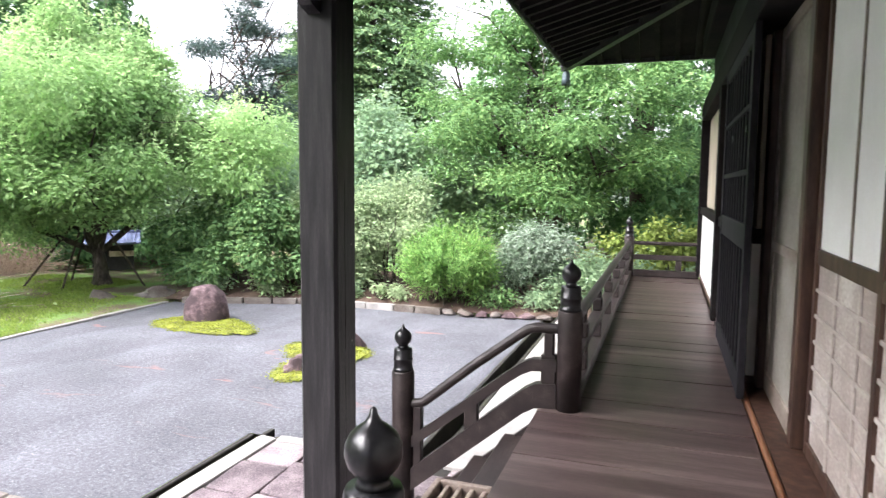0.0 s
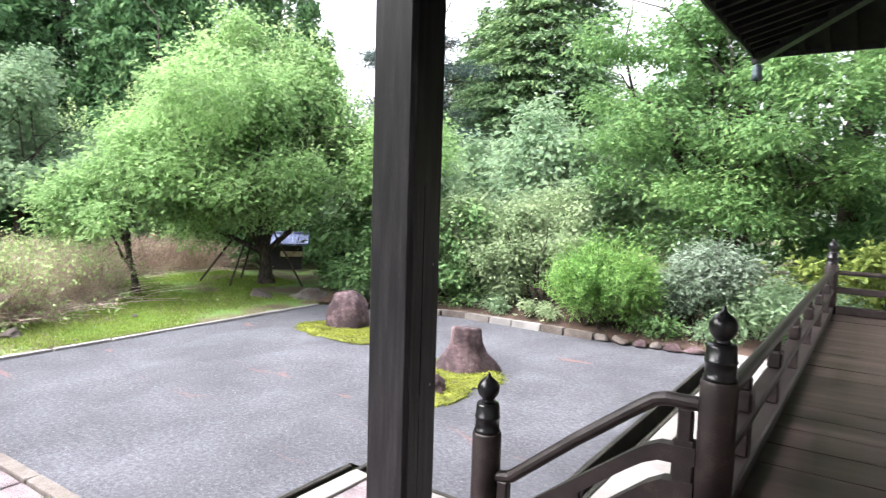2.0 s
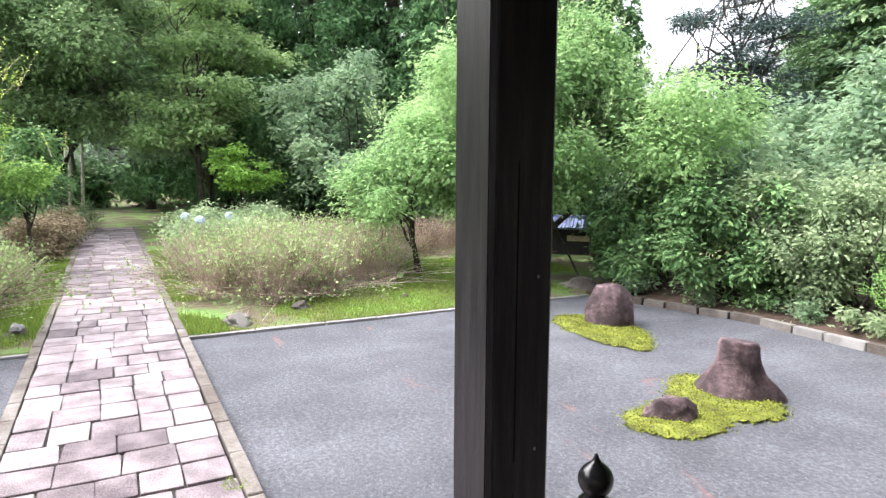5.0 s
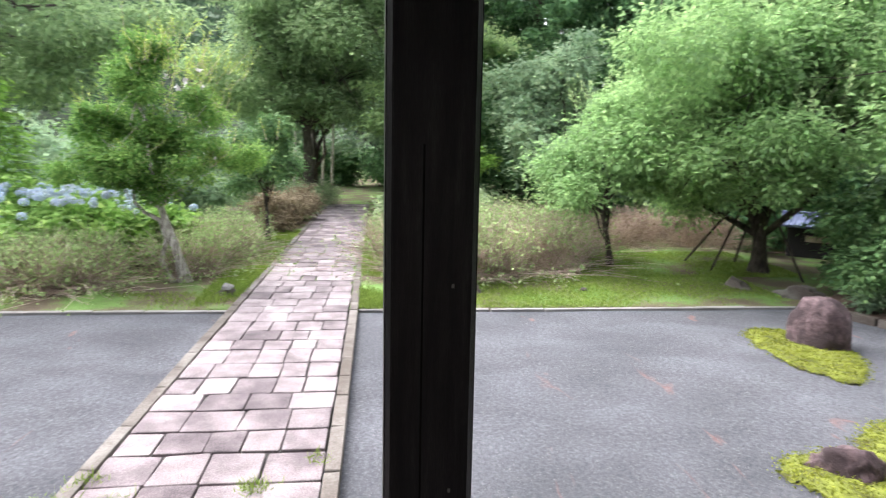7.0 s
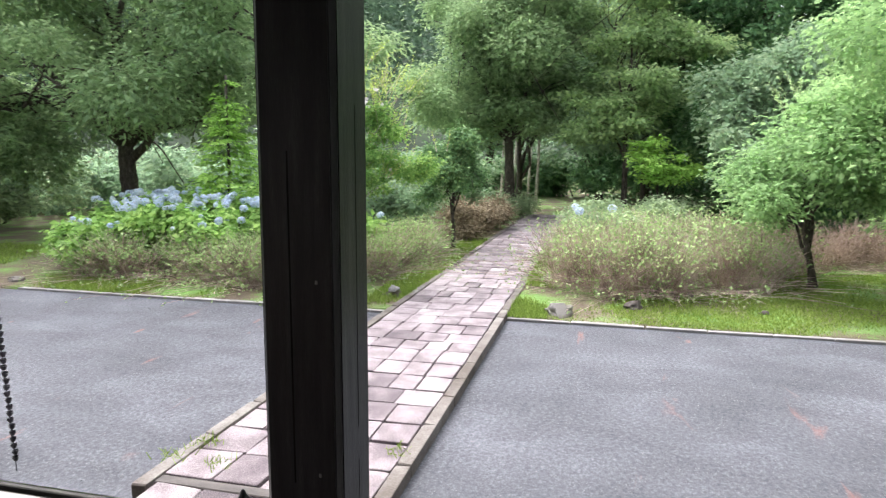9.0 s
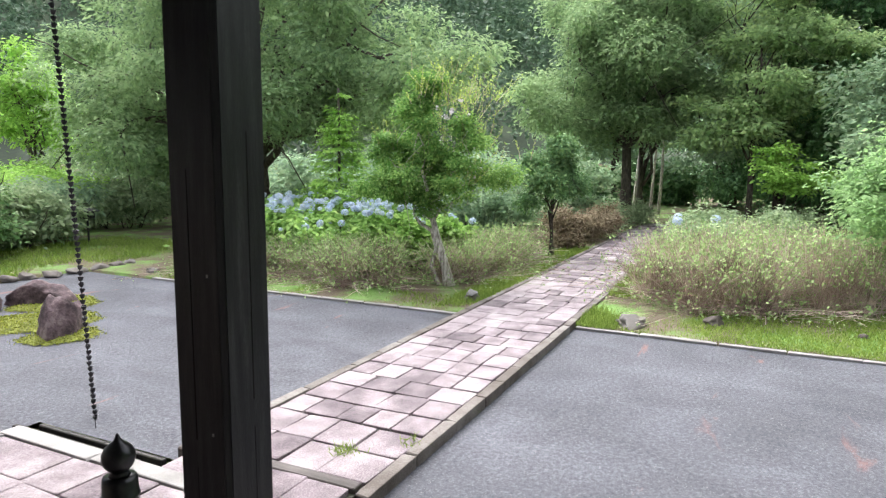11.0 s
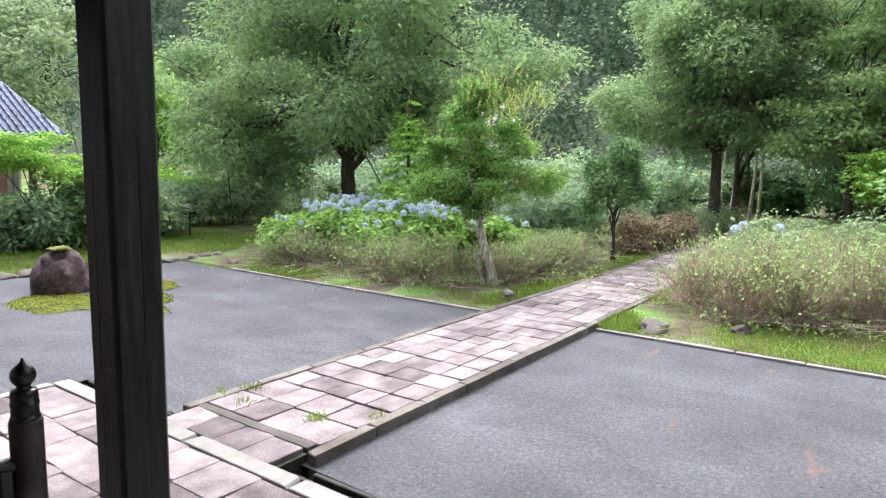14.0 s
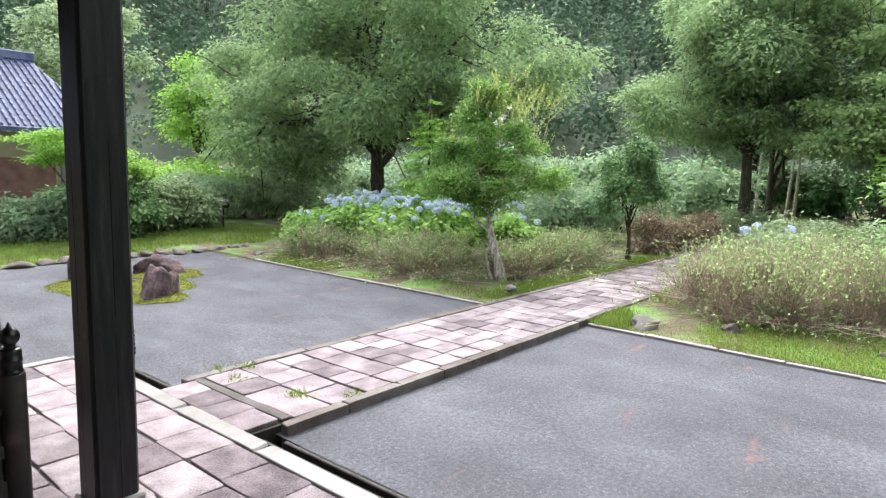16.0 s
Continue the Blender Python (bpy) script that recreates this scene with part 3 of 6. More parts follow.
xs = np.unique(np.concatenate([np.arange(-420, -60, 18), np.arange(-60, -22, 2.5), np.arange(-22, -1.5, 0.2), np.array([-9.93, -9.9]), np.arange(-1.5, 6, 0.75), np.arange(6, 60, 9), np.arange(60, 421, 40)]))
ys = np.unique(np.concatenate([np.arange(-420, -60, 18), np.arange(-60, -15, 2.5), np.arange(-15, 17, 0.2), np.arange(17, 60, 3), np.arange(60, 421, 40)]))
verts = [(x, y, land(x, y)) for x in xs for y in ys]
ny = len(ys)
faces = [(i * ny + j, (i + 1) * ny + j, (i + 1) * ny + j + 1, i * ny + j + 1) for i in range(len(xs) - 1) for j in range(ny - 1)]
mesh = bpy.data.meshes.new("ground")
mesh.from_pydata(verts, [], faces)
mesh.materials.append(GROUND)
mesh.materials.append(FOREST)
for poly in mesh.polygons:
    poly.material_index = 1 if poly.center.x < 0 and math.hypot(poly.center.x, poly.center.y) > 52 else 0
tagged(smooth(link("ground", mesh, GROUND)), "patchy green lawn and bare soil reaching wooded hills", "ground", kind="structure")

bm = bmesh.new()
gx, gy = np.arange(-9.86, -1.7, 0.17), np.arange(-7.88, 12.5, 0.17)
grid = [[bm.verts.new((x, y, 0.012 * noise.noise(Vector((x * 0.7, y * 0.7, 0))) - 0.004)) for y in gy] for x in gx]
for i in range(len(gx) - 1):
    for j in range(len(gy) - 1):
        mx, my = (gx[i] + gx[i + 1]) / 2, (gy[j] + gy[j + 1]) / 2
        if not (mx > -3.86 and -0.1 < my < 5.55) and not (PATH_Y0 + 0.1 < my < PATH_Y1 - 0.1) and my < north_edge(mx) + 0.2 and not (mx > -2.24 and my > 5.4) and not (mx > -2.24 and my < -0.1):
            bm.faces.new((grid[i][j], grid[i + 1][j], grid[i + 1][j + 1], grid[i][j + 1]))
bmesh.ops.delete(bm, geom=[v for v in bm.verts if not v.link_faces], context="VERTS")
tagged(smooth(part("gravel_court", bm, GRAVEL)), "pale grey raked gravel court", "gravel", kind="structure")

# loose grains lying on the court
grain_rng = np.random.default_rng(19)
gx, gy = grain_rng.uniform(-9.75, -2.1, 90000), grain_rng.uniform(-7.5, 11.2, 90000)
lying = [not (a > -4.0 and -0.2 < b < 5.6) and not (PATH_Y0 - 0.02 < b < PATH_Y1 + 0.02) and b < north_edge(a) - 0.15 and not (a > -2.5 and (b > 5.3 or b < 0.0)) and noise.noise(Vector((a * 0.9, b * 0.9, 4))) + grain_rng.normal() * 0.35 > -0.25 for a, b in zip(gx, gy)]
gp = np.stack([gx, gy, np.array([0.012 * noise.noise(Vector((a * 0.7, b * 0.7, 0))) + 0.001 for a, b in zip(gx, gy)])], 1)[np.array(lying)]
gn_ = unit(grain_rng.normal(size=gp.shape) * 0.25 + np.array([0, 0, 1.0]))
tagged(link("gravel_grain_scatter", quads_mesh("gravel_grains", leaf_quads(gp, gn_, grain_rng.normal(size=gp.shape), 0.014, 0.011, grain_rng)), GRAIN), "loose pale and dark gravel grains on the court", "gravel", kind="stuff")

# brown litter bed along the north kerb
bm = bmesh.new()
rows = []
for x in np.arange(-10.0, 3.0, 0.25):
    e = north_edge(x)
    rows.append([bm.verts.new((x, e + d, land(x, e + max(d, 0.02)) + 0.025 + 0.02 * noise.noise(Vector((x * 4, d * 4, 1))))) for d in (0.0, 0.2, 0.5, 0.9, 1.4, 2.2, 3.2)])
for a, b in zip(rows, rows[1:]):
    for k in range(6):
        bm.faces.new((a[k], b[k], b[k + 1], a[k + 1]))
tagged(smooth(part("planting_bed", bm, LITTER)), "bed of brown leaf litter under the shrubs", "ground", kind="structure")

# ---- temple hall ----
DECK, WALL = 1.12, 0.42
hall = thing("wall_facade", (WALL, 2.5, 0), "dark timber and white plaster hall front", "wall", kind="structure")


def on_hall(name, lo, hi, material, label="", bevel=0.006, parent=hall):
    off = parent.location
    ob = block(name, [lo[i] - off[i] for i in range(3)], [hi[i] - off[i] for i in range(3)], material, parent, label, bevel)
    return ob


on_hall("sill_beam", (0.43, -6.0, 0.95), (0.75, 10.62, 1.155), BROWN_WOOD)
on_hall("sill_edge", (0.405, -6.0, 1.122), (0.428, 4.72, 1.165), WORN_EDGE, "orange worn edge of the sill")
on_hall("lintel", (0.36, -6.0, 3.42), (0.62, 10.62, 3.66), BLACK_WOOD)
on_hall("upper_beam", (0.33, -6.0, 4.35), (0.66, 10.62, 4.65), BLACK_WOOD)
on_hall("transom_boards", (0.5, -6.0, 3.663), (0.56, 10.62, 4.347), BLACK_BOARD)
for y in (-3.9, -1.1, 7.12, 10.5):
    on_hall("post", (0.36, y - 0.1, 1.158), (0.58, y + 0.1, 3.417), BLACK_WOOD)
on_hall("jamb", (0.5, 4.83, 1.158), (0.7, 4.95, 3.417), BROWN_WOOD, "red-brown door jamb")
# plaster bays beyond the door
for y0, y1 in ((4.953, 7.017), (7.223, 10.397)):
    on_hall("plaster_panel", (0.415, y0, 1.202), (0.52, y1, 2.08), PLASTER, bevel=0.002)
    on_hall("middle_rail", (0.385, y0, 2.083), (0.54, y1, 2.18), BLACK_WOOD)
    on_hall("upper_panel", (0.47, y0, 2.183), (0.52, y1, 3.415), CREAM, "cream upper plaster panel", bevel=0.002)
    on_hall("foot_rail", (0.403, y0, 1.157), (0.5, y1, 1.2), BROWN_WOOD)
# board behind and closing walls of the hall
for name, lo, hi in (("wall_back", (6.0, -6.2, 0.0), (6.2, 10.6, 4.9)), ("wall_north", (0.55, 10.62, 0.0), (6.2, 10.8, 4.9)), ("wall_south", (0.55, -6.3, 0.0), (6.2, -6.1, 4.9)), ("wall_under", (0.5, -6.0, 0.0), (0.62, 10.6, 0.945))):
    tagged(block(name, lo, hi, BLACK_BOARD), "dark boarded wall of the hall", "wall", kind="structure")


def sliding_screen(y0, y1, x):
    """A tall sliding screen: white paper above, a lattice over boards below."""
    t = thing("sliding_screen", (x, (y0 + y1) / 2, 1.16), "sliding screen with white paper above brown lattice", "screen", "screens along the hall")
    w, r = (y1 - y0) / 2, 0.045
    for s in (-1, 1):
        e = s * (w - r / 2)
        block("stile", (-0.018, e - r / 2, 0), (0.018, e + r / 2, 2.25), PALE_WOOD if s < 0 else BROWN_WOOD, t, bevel=0.003)
    for z, h in ((0, 0.07), (0.93, 0.07), (2.2, 0.05)):
        block("cross_rail", (-0.017, -w + r, z), (0.017, w - r, z + h), BROWN_WOOD, t, bevel=0.003)
    block("paper", (-0.003, -w + r, 1.0), (0.003, w - r, 2.2), PAPER, t, "white paper sheet", 0)
    block("middle_bar", (-0.012, -0.008, 1.0), (-0.004, 0.008, 2.2), PALE_WOOD, t, bevel=0.002)
    block("hazy_panel", (-0.003, -w + r, 0.07), (0.003, w - r, 0.93), LATTICE_PAPER, t, "brown-stained panel behind the lattice", 0)
    for k in range(1, 7):
        z = 0.07 + k * 0.123
        block("lattice_bar", (-0.014, -w + r, z - 0.009), (-0.004, w - r, z + 0.009), LATTICE_WOOD, t, bevel=0.002)
    for k in (1, 2):
        y = -w + r + k * (2 * w - 2 * r) / 3
        block("lattice_bar", (-0.0145, y - 0.009, 0.072), (-0.0045, y + 0.009, 0.928), LATTICE_WOOD, t, bevel=0.002)
    return t


for y0, y1, x in ((2.62, 3.77, 0.6), (1.5, 2.66, 0.56), (0.4, 1.54, 0.6), (-0.95, 0.44, 0.56)):
    sliding_screen(y0, y1, x)
on_hall("slim_post", (0.53, 3.8, 1.158), (0.63, 3.9, 3.417), BROWN_WOOD, "red-brown slim post")
glass_door = thing("glazed_door", (0.56, 4.36, 1.16), "sliding door with a tall hazy pane", "door", kind="structure")
for y in (-0.44, 0.41):
    block("stile", (-0.018, y, 0), (0.018, y + 0.04, 2.25), PALE_WOOD, glass_door, bevel=0.003)
for z, h in ((0, 0.12), (0.9, 0.06), (2.18, 0.07)):
    block("cross_rail", (-0.017, -0.4, z), (0.017, 0.41, z + h), PALE_WOOD, glass_door, bevel=0.003)
for z0, z1 in ((0.12, 0.9), (0.96, 2.18)):
    block("pane", (-0.004, -0.4, z0), (0.004, 0.41, z1), FROSTED, glass_door, "hazy grey pane", 0)

# black slatted door leaf slid back along the front
leaf = thing("slatted_door", (0.4, 5.42, 1.165), "black wooden door leaf with upright slats, slid open", "door", kind="structure")
W = 0.9
for y in (-W, W - 0.09):
    block("stile", (-0.045, y, 0), (-0.003, y + 0.09, 2.24), BLACK_BOARD, leaf, bevel=0.004)
for z, h in ((0, 0.14), (0.9, 0.16), (1.36, 0.035), (1.76, 0.035), (2.14, 0.1)):
    block("cross_rail", (-0.042, -W + 0.09, z), (-0.004, W - 0.09, z + h), BLACK_BOARD, leaf, bevel=0.004)
block("backing_board", (-0.02, -W + 0.09, 0.14), (-0.006, W - 0.09, 2.14), BLACK_WOOD, leaf, bevel=0)
for k in range(9):
    y = -W + 0.09 + (k + 0.5) * (2 * W - 0.18) / 9
    block("slat", (-0.032, y - 0.02, 0.14), (-0.021, y + 0.02, 0.9), BLACK_BOARD, leaf, bevel=0.003)
    block("slat", (-0.032, y - 0.02, 1.06), (-0.021, y + 0.02, 2.14), BLACK_BOARD, leaf, bevel=0.003)
for y in (0.1, -0.75):
    block("nail_cover", (-0.051, y, 1.62), (-0.046, y + 0.03, 1.66), IRON, leaf, "small iron nail cover", 0.002)

# eaves: boarded soffit, rafters and fascia
roof = thing("roof", (0, 2.5, 4.8), "dark deep eaves of the temple roof", "roof", kind="structure")
bm = bmesh.new()
corner_lo, corner_hi = (-2.05, 13.07, 4.86), (0.4, 10.62, 5.5)
pts = {"a": (-2.05, -9, 4.86), "b": corner_lo, "c": corner_hi, "d": (0.4, -9, 5.5), "e": (8, 13.07, 4.86), "f": (8, 10.62, 5.5)}
top = {k: (x - (0.02 if k in "ab" else 0), y, z + 0.22) for k, (x, y, z) in pts.items()}
v = {k: bm.verts.new((p[0], p[1] - 2.5, p[2] - 4.8)) for k, p in pts.items()}
u = {k: bm.verts.new((p[0], p[1] - 2.5, p[2] - 4.8)) for k, p in top.items()}
for q in ("abcd", "befc"):
    bm.faces.new([v[k] for k in q])
    bm.faces.new([u[k] for k in q[::-1]])
for p, q in (("a", "b"), ("b", "e"), ("e", "f"), ("f", "c"), ("c", "d"), ("d", "a")):
    bm.faces.new((v[p], v[q], u[q], u[p]))
bmesh.ops.recalc_face_normals(bm, faces=bm.faces)
part("soffit", bm, BLACK_WOOD, roof)
for k in range(64):
    y = -8.8 + k * 0.34
    reach = 1.0 if y < 10.6 else max(0.05, (13.07 - y) / 2.47)
    x1, z1 = -2.05 + 2.45 * reach, 4.82 + 0.64 * reach
    bm = bmesh.new()
    beam_run(bm, [(-2.0, y - 2.5, 4.81 - 4.8), (x1, y - 2.5, z1 - 4.8)], 0.09, 0.1)
    part("rafter", bm, BLACK_WOOD, roof)
for k in range(22):
    x = -1.7 + k * 0.34
    bm = bmesh.new()
    y0 = 10.65 if x > 0.4 else 13.0 - (x + 2.05) * 0.98
    sweep(bm, [(x, 13.04 - 2.5, 0.01), (x, y0 - 2.5, 0.01 + 0.64 * (13.07 - y0) / 2.47)], 0.06, 4)
    part("rafter", bm, BLACK_WOOD, roof)
block("fascia", (-2.1, -11.5, -0.02), (-2.052, 10.6, 0.2), DARK_WOOD, roof, bevel=0.01)
block("fascia", (-2.1, 10.572, -0.02), (8, 10.62, 0.2), DARK_WOOD, roof, bevel=0.01)
sweep_hip = sweep(bmesh.new(), [(-2.06, 10.58, -0.06), (0.4, 8.12, 0.58)], 0.09, 4)
part("hip_rafter", sweep_hip, DARK_WOOD, roof)
bm = bmesh.new()
shell = []
for drop in (0.0, 0.1):
    shell.append([bm.verts.new((x, y - 2.5, z - 4.8 - drop)) for x, y, z in ((-2.12, -9.0, 5.2), (8.9, -9.0, 5.2), (8.9, 13.1, 5.2), (-2.12, 13.1, 5.2), (3.4, -3.4, 8.4), (3.4, 7.5, 8.4))])
for s in shell:
    for q in ((0, 4, 5, 3), (0, 1, 4), (1, 2, 5, 4), (2, 3, 5)):
        bm.faces.new([s[i] for i in q])
for i, j in ((0, 1), (1, 2), (2, 3), (3, 0)):
    bm.faces.new((shell[0][i], shell[0][j], shell[1][j], shell[1][i]))
bmesh.ops.recalc_face_normals(bm, faces=bm.faces)
part("roof_shell", bm, TILE, roof, "grey tiled hipped roof")
tagged(block("hall_floor", (0.62, -6.1, 0.9), (5.98, 10.58, 1.08), DARK_WOOD), "dark wooden floor inside the closed hall", "floor", kind="structure")
# porch roof above the stair
block("porch_soffit", (-3.9, -2.35, 0.24), (-2.12, 2.85, 0.36), BLACK_WOOD, roof, bevel=0.01)
block("porch_purlin", (-2.34, -2.3, -0.4), (-2.06, 2.8, -0.1), DARK_WOOD, roof, bevel=0.02)
for y in (1.42, 4.08):
    block("bracket", (-2.45, y - 0.3 - 2.5, -0.62), (-1.95, y + 0.3 - 2.5, -0.403), DARK_WOOD, roof, bevel=0.05)
tie = [(-2.197, y - 2.5, 4.0 + 0.05 * math.sin(math.pi * (y - 1.42) / 2.66) - 4.8 - 0.12) for y in np.linspace(1.56, 3.94, 9)]
bm = bmesh.new()
rings = [[bm.verts.new((x + sx * 0.08, y, z + sz * 0.14)) for sx, sz in ((-1, -1), (1, -1), (1, 1), (-1, 1))] for x, y, z in tie]
for p, q in zip(rings, rings[1:]):
    for k in range(4):
        bm.faces.new((p[k], p[(k + 1) % 4], q[(k + 1) % 4], q[k]))
bm.faces.new(rings[0][::-1])
bm.faces.new(rings[-1])
bmesh.ops.recalc_face_normals(bm, faces=bm.faces)
part("tie_beam", bm, DARK_WOOD, roof, "arched tie beam between the porch pillars")
for y, s in ((1.56, 1), (3.94, -1)):
    bm = bmesh.new()
    profile = ((0, 3.5), (0.1, 3.53), (0.19, 3.6), (0.26, 3.738), (0, 3.738))
    ends = [[bm.verts.new((-2.197 + sx * 0.045, y + s * dy - 2.5, z - 4.8)) for dy, z in profile] for sx in (-1, 1)]
    bm.faces.new(ends[0])
    bm.faces.new(ends[1][::-1])
    for k in range(5):
        bm.faces.new((ends[0][k], ends[0][(k + 1) % 5], ends[1][(k + 1) % 5], ends[1][k]))
    bmesh.ops.recalc_face_normals(bm, faces=bm.faces)
    part("beam_bracket", bm, DARK_WOOD, roof)
for k in range(16):
    y = -2.3 + k * 0.34
    part("rafter", beam_run(bmesh.new(), [(-3.85, y, 0.19), (-2.05, y, 0.19)], 0.07, 0.08), BLACK_WOOD, roof)
block("porch_gutter", (-3.98, -2.4, 0.26), (-3.905, 2.9, 0.37), IRON, roof, bevel=0.02)

bell = thing("wind_bell", (-2.0, 13.0, 4.52), "green bronze wind bell hanging under the eave corner", "bell")
smooth(part("bell_body", lathe(bmesh.new(), [(0.0, 0.16), (0.05, 0.15), (0.075, 0.1), (0.08, 0.0), (0.095, -0.1), (0.085, -0.1), (0.07, 0.05)], sides=16), BRONZE, bell))
part("hook", sweep(bmesh.new(), [(0, 0, 0.15), (0, 0, 0.3)], 0.008, 6), IRON, bell)
part("clapper", sweep(bmesh.new(), [(0, 0, 0.02), (0, 0, -0.16)], 0.012, 6), IRON, bell)

# ---- porch pillars ----


def pillar(y):
    t = thing("porch_pillar", (-2.197, y, 0.3), "square dark-stained timber pillar with chamfered corners", "pillar", "pillars of the porch")
    bm = bmesh.new()
    h, c, g = 0.139, 0.019, 0.004
    outline = []
    for sx, sy in ((1, 1), (-1, 1), (-1, -1), (1, -1)):
        a = [(sx * h, sy * (h - c - g)), (sx * (h - g), sy * (h - c - g)), (sx * (h - g), sy * (h - c)), (sx * (h - c), sy * (h - g)), (sx * (h - c - g), sy * (h - g)), (sx * (h - c - g), sy * h)]
        outline += a if sx * sy > 0 else a[::-1]
    rings = [[bm.verts.new((x * k, q * k, z)) for x, q in outline] for z, k in ((0.0, 1.0), (1.2, 1.0), (2.4, 1.0), (3.6, 0.995), (3.9, 0.995))]
    for a, b in zip(rings, rings[1:]):
        for i in range(len(a)):
            j = (i + 1) % len(a)
            bm.faces.new((a[i], a[j], b[j], b[i]))
    bm.faces.new(rings[0])
    bm.faces.new(rings[-1])
    bmesh.ops.recalc_face_normals(bm, faces=bm.faces)
    part("post", bm, DARK_WOOD, t)
    bm = bmesh.new()
    box(bm, (-0.166, -0.166, -0.18), (0.166, 0.166, -0.002), 0.015)
    part("plinth", bm, PALE_STONE, t, "pale square stone plinth")
    for z, w in ((1.62, 0.012), (0.4, 0.006)):
        block("drying_crack", (0.1392, -0.03, z - 0.55), (0.1398, -0.03 + w / 2, z + 0.55), BLACK_WOOD, t, bevel=0)
        block("drying_crack", (-0.02, 0.1392, z - 0.4), (-0.02 + w / 2, 0.1398, z + 0.7), BLACK_WOOD, t, bevel=0)
    for z in (1.1, 1.75):
        block("peg", (0.139, 0.06, z), (0.142, 0.068, z + 0.012), PALE_STONE, t, "small pale nail head", 0)
    return t


pillar(4.081)
pillar(1.42)

# ---- veranda ----
deck = thing("veranda_floor", (0, 2.5, DECK), "dark brown polished veranda boards laid crosswise", "floor", kind="structure")
block("underlay", (-0.74, -8.38, -0.051), (0.4, 8.03, -0.03), BLACK_WOOD, deck, bevel=0)
block("edge_beam", (-0.72, -8.4, -0.22), (-0.56, 8.05, -0.052), RAIL_WOOD, deck)
block("under_beam", (0.2, -8.4, -0.22), (0.4, 8.05, -0.052), BLACK_WOOD, deck)
for k in range(9):
    y = -7.9 + k * 1.95
    block("floor_post", (-0.7, y - 0.08, -1.1), (-0.56, y + 0.08, -0.222), RAIL_WOOD, deck)


def newel(x, y, base, top):
    """A round rail post with a black sleeve and an onion finial."""
    t = thing("newel_post", (x, y, base), "round dark wooden newel with a glossy black onion finial", "newel post", "newel posts of the stair and veranda")
    h = top - base
    body = [(0.0, 0), (0.0735, 0), (0.0735, h - 0.315), (0.07, h - 0.305), (0.0, h - 0.305)]
    smooth_part = part("shaft", lathe(bmesh.new(), body), RAIL_WOOD, t)
    smooth(smooth_part)
    sleeve = [(0.0, -0.307), (0.066, -0.307), (0.066, -0.29), (0.061, -0.286), (0.0605, -0.235), (0.064, -0.232), (0.064, -0.222), (0.0605, -0.219), (0.059, -0.17), (0.054, -0.158), (0.0, -0.156)]
    smooth(part("sleeve", lathe(bmesh.new(), [(r, h + z) for r, z in sleeve]), FINIAL, t, "black metal sleeve"))
    onion = [(0.0, -0.156), (0.037, -0.155), (0.032, -0.147), (0.030, -0.138), (0.038, -0.13), (0.05, -0.115), (0.056, -0.095), (0.055, -0.075), (0.046, -0.055), (0.03, -0.04), (0.016, -0.03), (0.009, -0.018), (0.006, -0.006), (0.0, 0.0)]
    smooth(part("finial", lathe(bmesh.new(), [(r, h + z) for r, z in onion]), FINIAL, t, "glossy black onion finial"))
    return t


for y in (1.4, 4.1):
    newel(-0.6, y, DECK, 2.025)
    newel(-1.665, y, 0.14, 1.56)
newel(-0.6, 10.45, DECK, 2.025)


def run_rail(y0, y1, name="veranda_railing"):
    t = thing(name, (-0.6, (y0 + y1) / 2, DECK), "dark wooden veranda railing of three rails", "railing", "railings of the veranda")
    h = (y1 - y0) / 2
    part("top_rail", sweep(bmesh.new(), [(0, -h, 0.505), (0, 0, 0.505), (0, h, 0.505)], 0.037, 12, 0.8), RAIL_WOOD, t)
    block("middle_rail", (-0.045, -h, 0.255), (0.045, h, 0.305), RAIL_WOOD, t, bevel=0.01)
    block("bottom_rail", (-0.05, -h, 0.002), (0.05, h, 0.085), RAIL_WOOD, t, bevel=0.01)
    n = max(2, round(2 * h / 1.05))
    for k in range(n):
        y = -h + (k + 0.55) * 2 * h / n
        block("post", (-0.034, y - 0.05, 0.085), (0.034, y + 0.05, 0.254), RAIL_WOOD, t, bevel=0.008)
        bm = bmesh.new()
        box(bm, (-0.04, y - 0.065, 0.306), (0.04, y + 0.065, 0.41), 0.012)
        box(bm, (-0.026, y - 0.03, 0.41), (0.026, y + 0.03, 0.475), 0.008)
        part("post", bm, RAIL_WOOD, t)
    return t


run_rail(4.175, 10.375)
run_rail(-5.9, 1.325)
end = thing("end_railing", (-0.1, 10.45, DECK), "dark wooden railing across the end of the veranda", "railing", "railings of the veranda")
part("top_rail", sweep(bmesh.new(), [(-0.43, 0, 0.505), (0.5, 0, 0.505)], 0.034, 12, 0.85), RAIL_WOOD, end)
block("middle_rail", (-0.43, -0.04, 0.255), (0.5, 0.04, 0.33), RAIL_WOOD, end)
block("bottom_rail", (-0.43, -0.045, 0.002), (0.5, 0.045, 0.1), RAIL_WOOD, end)
block("post", (0.17, -0.032, 0.1), (0.26, 0.032, 0.254), RAIL_WOOD, end)


